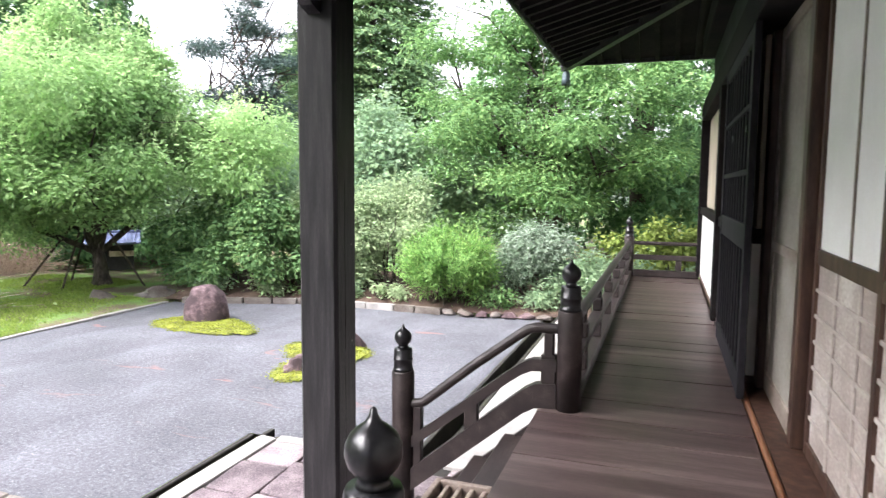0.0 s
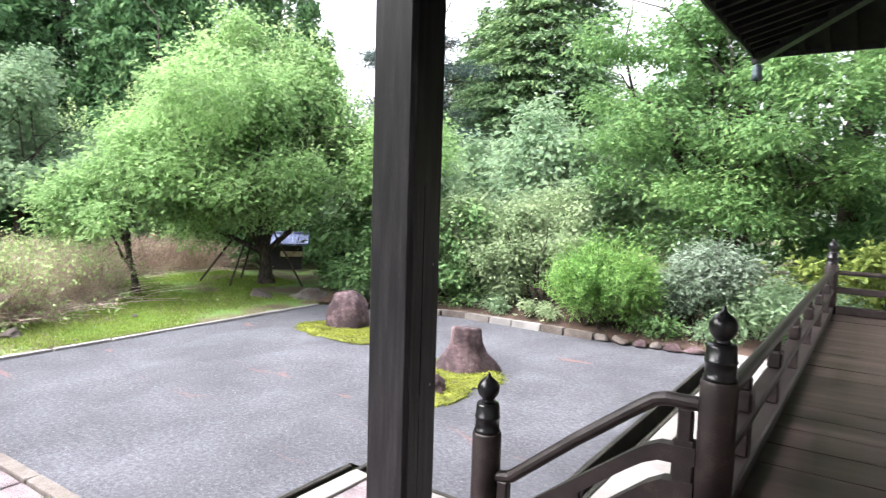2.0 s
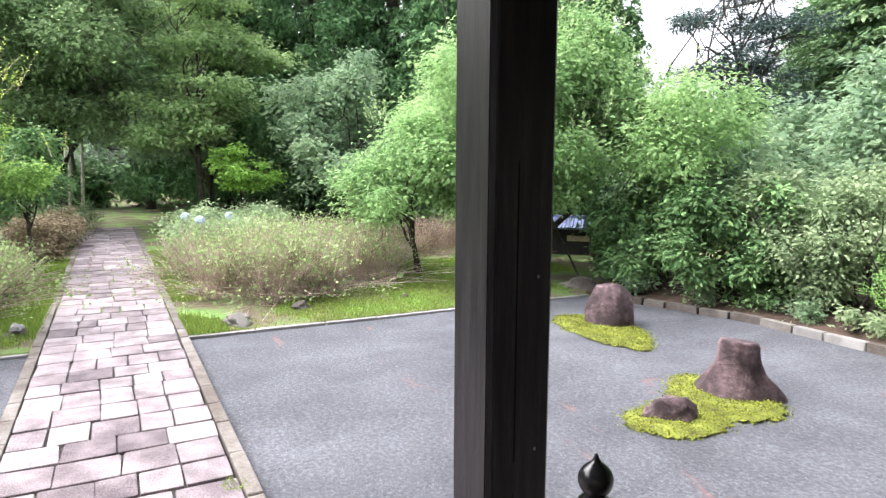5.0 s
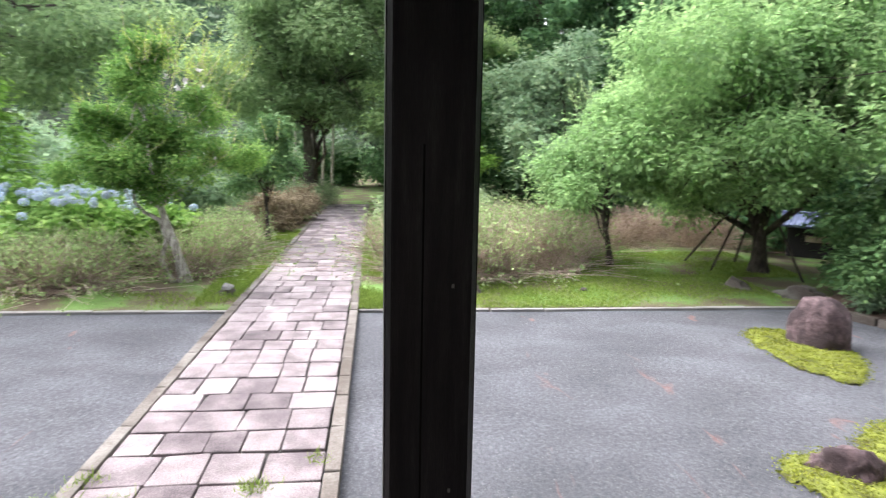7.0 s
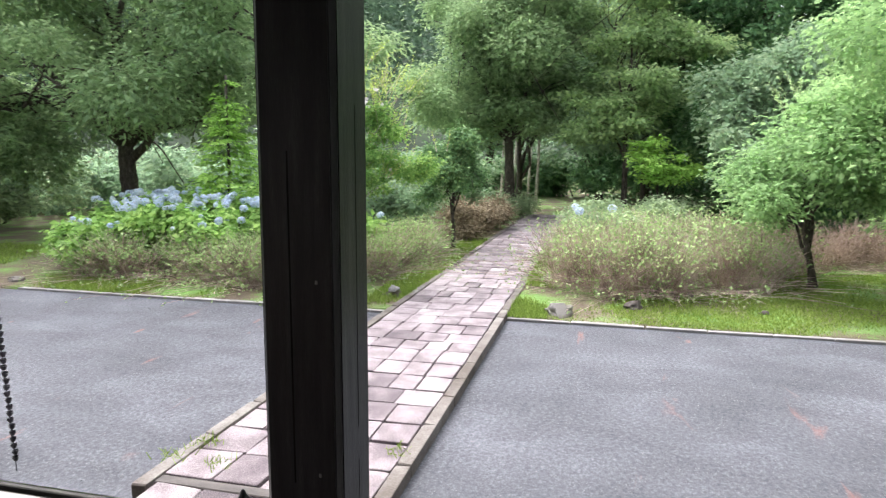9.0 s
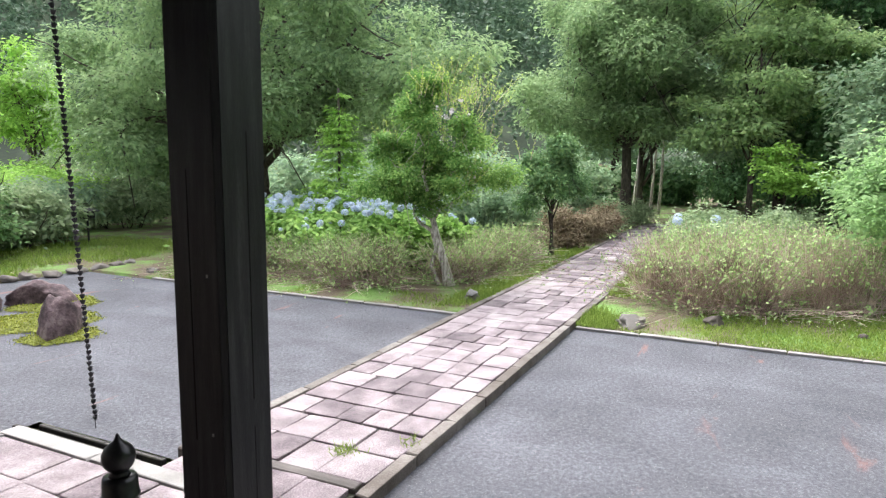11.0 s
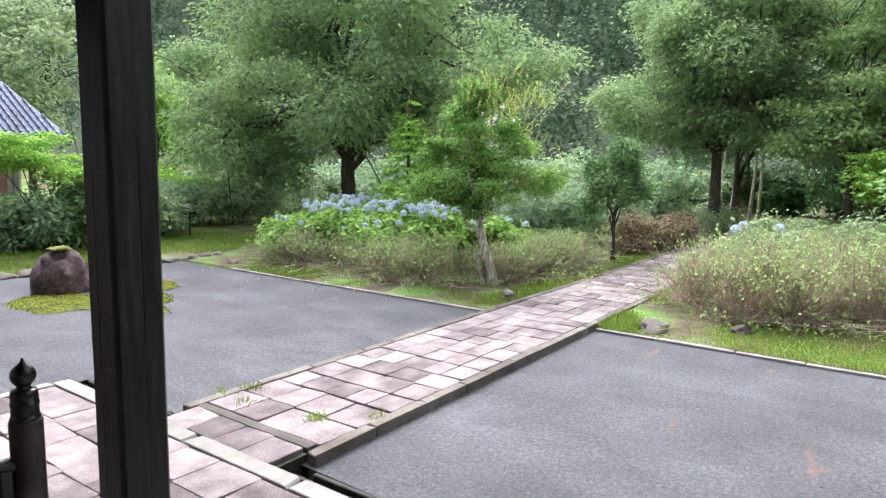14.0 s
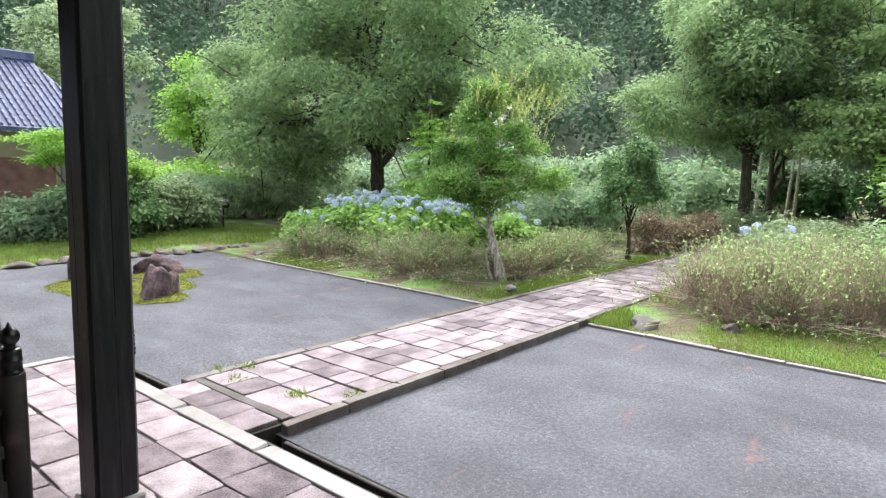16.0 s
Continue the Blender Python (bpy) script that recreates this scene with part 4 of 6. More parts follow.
def stair_rail(y):
    t = thing("stair_railing", (-1.1, y, DECK), "dark wooden stair railing with a bent handrail", "railing", "railings of the stair")
    def shift(points):
        return [(x + 1.1, 0, z - DECK) for x, z in points]
    part("handrail", sweep(bmesh.new(), shift([(-0.67, 1.605), (-0.8, 1.604), (-0.85, 1.59), (-0.92, 1.54), (-1.2, 1.325), (-1.52, 1.06), (-1.6, 1.04)]), 0.031, 12), RAIL_WOOD, t)
    part("middle_rail", beam_run(bmesh.new(), shift([(-0.67, 1.385), (-0.82, 1.378), (-0.88, 1.35), (-0.95, 1.3), (-1.6, 0.79)]), 0.06, 0.075), RAIL_WOOD, t)
    part("bottom_rail", beam_run(bmesh.new(), shift([(-0.67, 1.2), (-0.8, 1.19), (-0.87, 1.15), (-1.6, 0.54)]), 0.075, 0.15), RAIL_WOOD, t)
    for x, z in ((-1.2, 0.985), (-0.72, 1.33)):
        block("post", (x + 1.1 - 0.045, -0.026, z - 0.1 - DECK), (x + 1.1 + 0.045, 0.026, z + 0.12 - DECK), RAIL_WOOD, t)
    block("post", (-0.72 + 1.1 - 0.03, -0.024, 1.41 - DECK), (-0.72 + 1.1 + 0.03, 0.024, 1.58 - DECK), RAIL_WOOD, t)
    block("post", (-1.56 + 1.1 - 0.03, -0.026, 0.6 - DECK), (-1.56 + 1.1 + 0.03, 0.026, 1.03 - DECK), RAIL_WOOD, t)
    return t


for y in (1.4, 4.1):
    stair_rail(y)
stair = thing("wooden_stair", (-1.2, 2.75, 0.14), "dark worn wooden steps down to the pavement", "stair")
for k in range(5):
    x0 = -0.75 - 0.19 * (k + 1)
    z = DECK - 0.163 * (k + 1)
    block("tread", (x0 - 0.03 + 1.2, -1.27, z - 0.05 - 0.14), (x0 + 0.2 + 1.2, 1.27, z - 0.14), RAIL_WOOD, stair)
    block("riser", (x0 + 0.16 + 1.2, -1.25, z - 0.14 + 0.002), (x0 + 0.18 + 1.2, 1.25, z + 0.11 - 0.14), BLACK_WOOD, stair, bevel=0.003)
for y in (-1.3, 1.27):
    part("stringer", beam_run(bmesh.new(), [(-0.72 + 1.2, y, 0.86), (-1.75 + 1.2, y, 0.0)], 0.05, 0.22), RAIL_WOOD, stair)

offer = thing("offertory_box", (-0.93, 2.78, 0.794), "pale wooden offertory box with a slatted top on the steps", "offertory box")
for lo, hi in (((-0.16, -0.36, 0), (-0.13, 0.36, 0.25)), ((0.12, -0.36, 0), (0.15, 0.36, 0.25)), ((-0.129, -0.36, 0), (0.119, -0.33, 0.25)), ((-0.129, 0.33, 0), (0.119, 0.36, 0.25))):
    block("side_board", lo, hi, PALE_WOOD, offer, bevel=0.004)
for x in (-0.09, -0.03, 0.03, 0.09):
    block("slat", (x - 0.011, -0.329, 0.2), (x + 0.011, 0.329, 0.235), PALE_WOOD, offer, bevel=0.004)
block("tray", (-0.129, -0.329, 0.02), (0.119, 0.329, 0.04), BROWN_WOOD, offer, bevel=0)

# ---- paving, gutter, kerbs ----
tagged(block("pavement", (-3.57, 0.15, -0.05), (-0.5, 5.3, 0.112), GUTTER), "bedding under the stone pavement", "pavement", kind="structure")
gut = thing("gutter", (-3.7, 2.7, 0), "narrow dark stone-lined gutter round the pavement", "gutter", kind="structure")


def gutter_run(x0, y0, x1, y1):
    """A trench with two side walls; the long way follows the longer side."""
    along_y = (y1 - y0) > (x1 - x0)
    block("trench_floor", (x0 + 3.7, y0 - 2.7, -0.3), (x1 + 3.7, y1 - 2.7, -0.2), GUTTER, gut, bevel=0)
    if along_y:
        walls = (((x0 - 0.05, y0), (x0, y1)), ((x1, y0), (x1 + 0.05, y1)))
    else:
        walls = (((x0, y0 - 0.05), (x1, y0)), ((x0, y1), (x1, y1 + 0.05)))
    for n, ((a, b), (c, d)) in enumerate(walls):
        block("trench_wall", (a + 3.7, b - 2.7, -0.28), (c + 3.7, d - 2.7, 0.012 if (n == 0) == along_y or not along_y else 0.1), GUTTER, gut, bevel=0.008)


gutter_run(-3.83, 3.75, -3.64, 5.5)
gutter_run(-3.83, 0.05, -3.64, 1.7)
gutter_run(-3.58, 5.37, -1.95, 5.52)
gutter_run(-2.15, 5.62, -1.905, 12.0)
gutter_run(-2.15, -7.8, -1.905, -0.1)
gutter_run(-3.58, -0.02, -1.95, 0.1)
tagged(block("eave_walk", (-1.85, 5.35, -0.05), (0.5, 12.0, 0.1), PALE_STONE), "pale stone strip under the veranda edge", "pavement", kind="structure")
tagged(block("eave_walk_south", (-1.85, -7.8, -0.05), (0.5, 0.1, 0.1), PALE_STONE), "pale stone strip under the veranda edge", "pavement", kind="structure")

# ---- rain chain ----
chain = thing("rain_chain", (-3.86, 0.84, 0.12), "black iron cup rain chain hanging from the porch gutter", "rain chain")
cup = lathe(bmesh.new(), [(0.007, -0.028), (0.015, -0.024), (0.025, 0.0), (0.031, 0.026), (0.027, 0.026), (0.02, 0.004), (0.005, -0.018)], sides=10)
cup_mesh = bpy.data.meshes.new("cup")
cup.to_mesh(cup_mesh)
cup.free()
cup_mesh.materials.append(IRON)
for k in range(94):
    ob = new("cup", cup_mesh)
    ob.parent = chain
    ob.location = (0.22 * (k / 86), 0.06 * (k / 86) + 0.004 * math.sin(k * 1.7), 0.1 + k * 0.051)
    ob.scale = (0.8, 0.8, 0.7)
    ob.rotation_euler = (0.15 * math.sin(k * 2.3), 0.15 * math.cos(k * 1.9), k)
part("links", sweep(bmesh.new(), [(0, 0, 0), (0.11, 0.03, 2.2), (0.22, 0.06, 4.9)], 0.0035, 5), IRON, chain)

# ---- rocks and moss in the court ----


def moss_patch(points_of, at, label):
    """A low cushion of moss: (x, y, rx, ry) discs joined into one uneven mat with tufts."""
    t = thing("moss_island", at, label, "moss", "moss islands in the gravel")
    rng = np.random.default_rng(int(abs(at[0] * 10 + at[1] * 7)))
    bm = bmesh.new()
    g = 0.06
    lo = [min(p[0] - p[2] for p in points_of) - 0.2, min(p[1] - p[3] for p in points_of) - 0.2]
    hi = [max(p[0] + p[2] for p in points_of) + 0.2, max(p[1] + p[3] for p in points_of) + 0.2]
    cells = {}
    def height(x, y):
        f = max(1 - ((x - a) / rx) ** 2 - ((y - b) / ry) ** 2 for a, b, rx, ry in points_of)
        f += 0.35 * noise.noise(Vector((x * 2.5, y * 2.5, at[0])))
        return 0.045 * min(1, f * 1.6) + 0.015 * noise.noise(Vector((x * 9, y * 9, 0))) if f > -0.02 else None
    nx, nyy = int((hi[0] - lo[0]) / g), int((hi[1] - lo[1]) / g)
    for i in range(nx + 1):
        for j in range(nyy + 1):
            z = height(lo[0] + i * g, lo[1] + j * g)
            if z is not None:
                cells[i, j] = bm.verts.new((lo[0] + i * g, lo[1] + j * g, max(z, 0.004)))
    for i, j in list(cells):
        q = [cells.get(k) for k in ((i, j), (i + 1, j), (i + 1, j + 1), (i, j + 1))]
        if all(q):
            bm.faces.new(q)
    spots = np.array([tuple(v.co) for v in bm.verts if v.link_faces])
    smooth(part("mat", bm, MOSS, t))
    p = np.repeat(spots, 9, 0) + rng.normal(size=(len(spots) * 9, 3)) * np.array([0.035, 0.035, 0.006])
    n = unit(rng.normal(size=p.shape) * 0.9 + np.array([0, 0, 0.8]))
    link("moss_nap", quads_mesh("tufts", leaf_quads(p + np.array([0, 0, 0.008]), n, rng.normal(size=p.shape), 0.026, 0.014, rng)), MOSS_TUFT, t)
    return t


moss_patch([(-0.05, 0.1, 1.05, 0.55), (0.5, -0.1, 0.7, 0.4)], (-7.7, 9.35, 0.0), "yellow-green moss island round a standing rock")
rock("standing_rock", (-7.9, 9.8, 0.03), (0.42, 0.38, 0.66), 3, "rounded purple-grey rock on moss", 20, 0.07, group="rocks in the gravel")
moss_patch([(-0.12, 0.5, 0.6, 0.68), (0.22, -0.5, 0.46, 0.6), (0.3, 0.3, 0.4, 0.5)], (-4.75, 8.2, 0.0), "yellow-green moss island round a stump-like rock")
rock("low_rock", (-4.55, 7.62, 0.02), (0.32, 0.2, 0.22), 8, "low flat purple-brown rock on moss", 60, 0.2, group="rocks in the gravel")

# stump-like rock: a steep column with a tilted flat top, a flared foot and a toe
stump = bmesh.new()
sides, rings = 40, []
for z, r in ((-0.05, 0.47), (0.04, 0.45), (0.13, 0.385), (0.24, 0.325), (0.36, 0.29), (0.47, 0.272), (0.555, 0.268), (0.585, 0.25), (0.578, 0.12)):
    ring = []
    for k in range(sides):
        a = 2 * math.pi * k / sides
        d = Vector((math.cos(a), math.sin(a), 0))
        low = max(0.0, 1 - z / 0.26)
        facet = 1 / max(abs(math.cos(((a + 0.5) % 1.257) - 0.628)), 0.5)
        reach = r * (0.9 + 0.1 * facet) * (1 + 0.09 * noise.noise(d * 1.7 + Vector((3, 1, z * 1.4))) + 0.05 * noise.noise(d * 5 + Vector((0, 0, z * 7))))
        reach += 0.17 * low ** 0.6 * math.exp(-((a - 0.75) / 0.33) ** 2) + 0.1 * low * math.exp(-((a - 3.6) / 0.5) ** 2)
        step = 0.06 if z < 0.34 and 3.0 < a < 4.4 else 0.0
        ring.append(stump.verts.new((0.77 * d.x * (reach + step), 0.77 * d.y * (reach + step), z + (0.05 * d.x * r - 0.1 * d.y * r if z > 0.5 else 0.0) + 0.012 * noise.noise(d * 4 + Vector((z * 5, 0, 0))))))
    rings.append(ring)
for lower, upper in zip(rings, rings[1:]):
    for k in range(sides):
        j = (k + 1) % sides
        stump.faces.new((lower[k], lower[j], upper[j], upper[k]))
stump.faces.new(rings[-1])
ob = smooth(part("stump_rock", stump, ROCK))
ob.location, ob.rotation_euler = (-4.76, 8.8, 0.02), (0, 0, radians(-8))
tagged(ob, "purple-brown flat-topped rock like a tree stump, on moss", "rock", "rocks in the gravel")

moss_patch([(0.0, 0.05, 0.55, 0.5), (0.45, -1.7, 0.7, 0.95), (-0.4, -1.0, 0.8, 0.8), (-1.3, -2.1, 0.7, 0.75)], (-6.0, -2.9, 0.0), "large yellow-green moss island round three rocks")
rock("court_rock", (-6.05, -2.95, 0.03), (0.5, 0.36, 0.52), 11, "brown upright rock on a moss island", 30, 0.2, group="rocks in the gravel")
rock("court_rock", (-7.25, -5.2, 0.03), (0.62, 0.36, 0.4), 14, "long low brown rock on a moss island", -50, 0.18, group="rocks in the gravel")
big_rock = rock("court_rock", (-6.1, -5.65, 0.03), (0.58, 0.5, 0.84), 17, "large rounded brown rock with a mossy top", 10, 0.14, group="rocks in the gravel")
cap = smooth(part("moss_cap", boulder(bmesh.new(), (0.26, 0.22, 0.07), 5, 0.3, None, 3), MOSS, big_rock, "yellow-green moss cap"))
cap.location = (0.02, 0.0, 0.8)
for k, (x, y, s, seed) in enumerate(((-10.35, 4.45, 0.34, 21), (-10.98, 5.6, 0.24, 22), (-12.85, 4.22, 0.34, 23), (-10.9, 1.5, 0.2, 24), (-11.3, 10.6, 0.32, 26), (-10.5, 11.35, 0.42, 27), (-10.4, -6.2, 0.22, 28), (-11.0, 7.6, 0.1, 29), (-15.8, 4.5, 0.3, 30), (-12.0, 6.6, 0.12, 31))):
    rock("garden_stone", (x, y, land(x, y)), (s, s * 0.75, s * 0.55), seed, "small rough grey-brown stone lying in the lawn", 40 * k, 0.3, material=KERB, group="stones in the lawn")
rock("garden_stone", (-10.85, 1.52, land(-10.85, 1.52) + 0.12), (0.13, 0.1, 0.09), 33, "small pale stone resting on another", 10, 0.3, material=PALE_STONE, group="stones in the lawn")

# ---- trees north of the court ----
plum = tree("plum_tree", (-12.5, 11.8, 0.12), "broad round plum tree in full leaf, propped with stakes", "tree", (1.9, 0.16), [(-11.5, 10.8, 2.3, 2.3, 1.9, 0.75), (-13.4, 11.0, 2.2, 1.9, 1.8, 0.7), (-12.4, 11.6, 3.55, 2.9, 2.9, 1.85), (-10.6, 12.4, 3.4, 2.4, 2.2, 1.4), (-14.3, 10.6, 2.9, 2.3, 2.2, 1.6), (-12.6, 13.6, 3.4, 2.6, 2.2, 1.6), (-12.2, 10.2, 3.4, 2.3, 1.7, 1.5), (-12.6, 11.7, 4.9, 1.7, 1.7, 1.3), (-12.9, 11.2, 5.6, 0.8, 0.9, 0.8), (-11.8, 12.2, 5.3, 0.9, 0.9, 0.8), (-13.6, 10.4, 4.5, 0.9, 0.9, 0.9), (-10.0, 13.6, 3.3, 2.0, 1.6, 1.1)], (3000, 50, 0.2, 0.11, 0.06, 0.9, 0.0), LEAF_PLUM, seed=3, lean=(-0.35, 0.1), limbs=16)
rng = np.random.default_rng(35)
top, up = lobed([(0.0, -0.1, 4.3, 2.3, 2.2, 1.2), (-1.7, -1.3, 3.0, 2.2, 2.0, 1.5), (1.7, 0.9, 3.3, 2.1, 2.1, 1.3), (-0.1, 0.0, 5.0, 1.4, 1.4, 1.1)], 900, rng, 0.0)
rising = up[:, 2] > 0.1
top, up = top[rising], unit(up[rising] * 0.5 + np.array([0, 0, 0.9]) + rng.normal(size=(int(rising.sum()), 3)) * 0.22)
shoots("shoot_foliage", top, up, rng.uniform(0.3, 0.75, len(top)), 14, (0.1, 0.045), 36, plum, LEAF_PLUM_TIP, BARK, "pale young leaves on upright shoots")
tree("small_plum_tree", (-13.2, 8.9, 0.12), "small plum tree with a thin bent trunk", "tree", (1.3, 0.075), [(-13.4, 8.7, 2.4, 1.7, 1.5, 1.1), (-13.0, 9.6, 3.0, 1.5, 1.4, 1.2), (-14.2, 8.3, 1.9, 1.0, 1.0, 0.7)], (560, 46, 0.24, 0.12, 0.062, 0.55, 0.1), LEAF_PLUM, seed=7, lean=(0.05, -0.25), limbs=9)
for k, (x, y, tx, ty) in enumerate(((-13.83, 10.83, -12.9, 11.6), (-12.6, 10.8, -12.75, 11.6), (-13.6, 11.9, -12.9, 11.9), (-11.6, 12.2, -12.6, 11.9))):
    ob = part("support_stake", sweep(bmesh.new(), [(x, y, land(x, y) - 0.05), (tx, ty, 1.7)], 0.025, 7), BARK)
    tagged(ob, "slanting wooden stake propping the plum tree", "stake", "stakes round the plum tree")
shrub("camellia_hedge", (-8.6, 12.35, 0.2), "dense dark glossy evergreen hedge with yellowish tips", "hedge", [(-1.0, -0.35, 0.75, 0.9, 0.75, 0.85), (0.3, -0.1, 0.95, 1.0, 0.8, 1.0), (1.3, 0.45, 0.8, 0.8, 0.7, 0.9), (0.9, 0.5, 1.5, 0.8, 0.7, 0.75), (-1.7, 0.1, 0.9, 0.7, 0.8, 0.9)], (1150, 32, 0.13, 0.115, 0.055, 0.8), LEAF_DEEP, 11, 10)
shrub("yellowing_shrub", (-7.0, 13.0, 0.3), "evergreen shrub with yellow-green young leaves", "shrub", [(0, 0, 1.25, 0.8, 0.7, 0.9), (0.5, 0.1, 0.8, 0.7, 0.6, 0.7), (-0.4, 0.2, 1.7, 0.6, 0.6, 0.6)], (560, 30, 0.14, 0.11, 0.05, 0.8), LEAF_LIGHT, 12, 7)
shrub("mixed_shrub", (-5.9, 13.1, 0.35), "loose grey-green shrub with bare lower stems", "shrub", [(0, 0, 1.35, 0.85, 0.7, 0.75), (0.5, -0.2, 1.0, 0.6, 0.5, 0.6), (-0.5, -0.3, 0.7, 0.6, 0.5, 0.6), (0.2, 0.2, 1.85, 0.6, 0.6, 0.5)], (560, 30, 0.16, 0.085, 0.04, 0.8), LEAF_LIGHT, 13, 14)
bush = shrub("weeping_bush", (-4.15, 12.35, 0.2), "bright fresh green bush of feathery upright shoots", "bush", [(0, 0, 0.55, 0.75, 0.65, 0.5), (-0.25, -0.1, 0.8, 0.5, 0.5, 0.4), (0.4, 0.1, 0.7, 0.5, 0.5, 0.4)], (420, 36, 0.12, 0.1, 0.022, 1.5), LEAF_BRIGHT, 14, 9, hang=-0.6)
rng = np.random.default_rng(141)
a, r = rng.uniform(0, 2 * np.pi, 520), np.sqrt(rng.random(520))
base = np.stack([0.62 * r * np.cos(a), 0.55 * r * np.sin(a), 0.2 + 0.5 * (1 - r) + rng.uniform(0, 0.35, 520)], 1)
ways = unit(np.stack([0.75 * r * np.cos(a), 0.75 * r * np.sin(a), np.full(520, 0.8)], 1) + rng.normal(size=(520, 3)) * 0.14)
shoots("feathery_shoot_foliage", base, ways, rng.uniform(0.45, 0.85, 520), 26, (0.11, 0.018), 142, bush, LEAF_BRIGHT, BARK)
shrub("pale_leaf_shrub", (-2.55, 13.0, 0.3), "shrub with pale silvery variegated leaves", "shrub", [(0, 0, 0.85, 0.75, 0.6, 0.65), (0.3, -0.2, 1.15, 0.55, 0.5, 0.45), (-0.4, 0.1, 0.6, 0.5, 0.5, 0.45)], (380, 30, 0.15, 0.09, 0.035, 0.8), LEAF_SILVER, 15, 8)
shrub("end_bush", (0.2, 13.4, 0.3), "yellow-green bush beyond the end of the veranda", "bush", [(-0.5, 0, 0.95, 0.7, 0.5, 0.45), (0.5, 0.1, 0.95, 0.7, 0.5, 0.45)], (260, 26, 0.14, 0.12, 0.06, 0.8), LEAF_YELLOW, 16, 6)
for k, (x, y) in enumerate(((-1.2, 12.9), (-1.7, 13.9), (-3.2, 14.2), (-0.3, 14.9))):
    shrub("low_undergrowth", (x, y, land(x, y)), "low tangled green undergrowth", "undergrowth", [(0, 0, 0.35, 0.8, 0.7, 0.4)], (150, 26, 0.16, 0.12, 0.04, 0.7), LEAF_WOOD, 160 + k, 4, group="undergrowth below the trees")
for k, x in enumerate((-9.2, -8.1, -7.3, -6.4, -5.5, -3.1, -2.4)):
    y = north_edge(x) + 0.42
    shrub("low_undergrowth", (x, y, land(x, y)), "low green plants in leaf litter behind the kerb", "undergrowth", [(0, 0, 0.16, 0.42, 0.26, 0.2)], (46, 24, 0.1, 0.09, 0.035, 0.7), (LEAF_WOOD, LEAF_LIGHT, LEAF_DEEP)[k % 3], 330 + k, 4, group="low plants behind the kerb")
shrub("woodland_shrub", (-8.2, 16.6, 0.4), "broad pale green woodland shrubs behind the hedge", "shrub", [(-2.6, -0.4, 2.4, 1.7, 1.3, 1.5), (0.0, 0, 2.7, 1.8, 1.3, 1.6), (2.3, 0.2, 2.6, 1.7, 1.3, 1.5), (1.0, -0.8, 1.3, 1.5, 1.0, 1.1), (-1.6, -1.0, 1.3, 1.5, 1.0, 1.1), (3.6, 0.4, 1.6, 1.3, 1.2, 1.3)], (1100, 40, 0.3, 0.15, 0.075, 0.5), LEAF_WOOD, 18, 12)
shrub("palm_leaf_shrub", (-9.6, 13.6, 0.4), "grey-green plume-leaved shrub between the trees", "shrub", [(0, 0, 1.7, 0.7, 0.6, 0.9), (0.5, 0.4, 2.2, 0.6, 0.6, 0.8)], (260, 30, 0.2, 0.2, 0.05, 0.9), LEAF_WOOD, 19, 6)
tree("zelkova_tree", (-3.2, 17.2, 0.5), "tall spreading broadleaf tree in layered green sprays", "tree", (3.6, 0.22), [(-3.4, 16.6, 4.3, 2.6, 2.2, 1.5), (-1.4, 16.2, 3.4, 2.0, 1.9, 1.2), (-4.6, 17.0, 5.4, 2.0, 1.9, 1.3), (-2.6, 17.0, 6.2, 2.2, 2.0, 1.3), (-3.1, 17.2, 7.8, 1.8, 1.7, 1.3), (-3.0, 16.0, 2.4, 2.2, 1.6, 0.9), (-0.6, 15.8, 4.6, 1.5, 1.5, 1.1), (-3.2, 17.4, 9.4, 1.2, 1.2, 1.1), (-4.8, 16.4, 3.6, 1.4, 1.3, 0.9)], (1700, 56, 0.34, 0.125, 0.055, 0.28, 0.12), LEAF_ZELKOVA, seed=21, limbs=16)
conifer("fir_tree", (-14.8, 31.5, 0.5), "big dark green fir behind the court", "tree", 19, 6.4, LEAF_FIR, 31, 3400, 52, 0.12, 0.27, 0.1, 0.3, 0.42, "tall conifers")
conifer("fir_tree", (-20.5, 35.0, 0.5), "big dark green fir behind the court", "tree", 15, 5.2, LEAF_FIR, 32, 2200, 46, 0.12, 0.27, 0.1, 0.3, 0.42, "tall conifers")
for k, (x, y, h, r) in enumerate(((-0.8, 20.5, 16, 2.6), (1.8, 19.0, 15, 2.6), (4.4, 21.0, 17, 2.9), (-6.4, 26.5, 9.5, 3.0))):
    billowing_cedar((x, y), "tall dark cedar with brownish lower sprays", h, r, LEAF_CEDAR, 40 + k, 260, 80, 0.5)
tree("pine_tree", (-17.2, 24.5, 0.4), "dark pine with an open layered crown", "tree", (7.4, 0.24), [(-17.2, 24.5, 9.4, 1.9, 1.9, 0.6), (-18.3, 24.0, 8.1, 1.9, 1.6, 0.55), (-16.0, 24.8, 7.4, 2.0, 1.7, 0.55), (-17.6, 24.0, 6.4, 2.2, 1.8, 0.55), (-16.4, 24.4, 5.3, 2.3, 1.8, 0.6), (-17.0, 24.5, 10.6, 1.0, 1.0, 0.4)], (620, 44, 0.3, 0.22, 0.035, 0.5, 0.0), LEAF_PINE, seed=23, limbs=14)
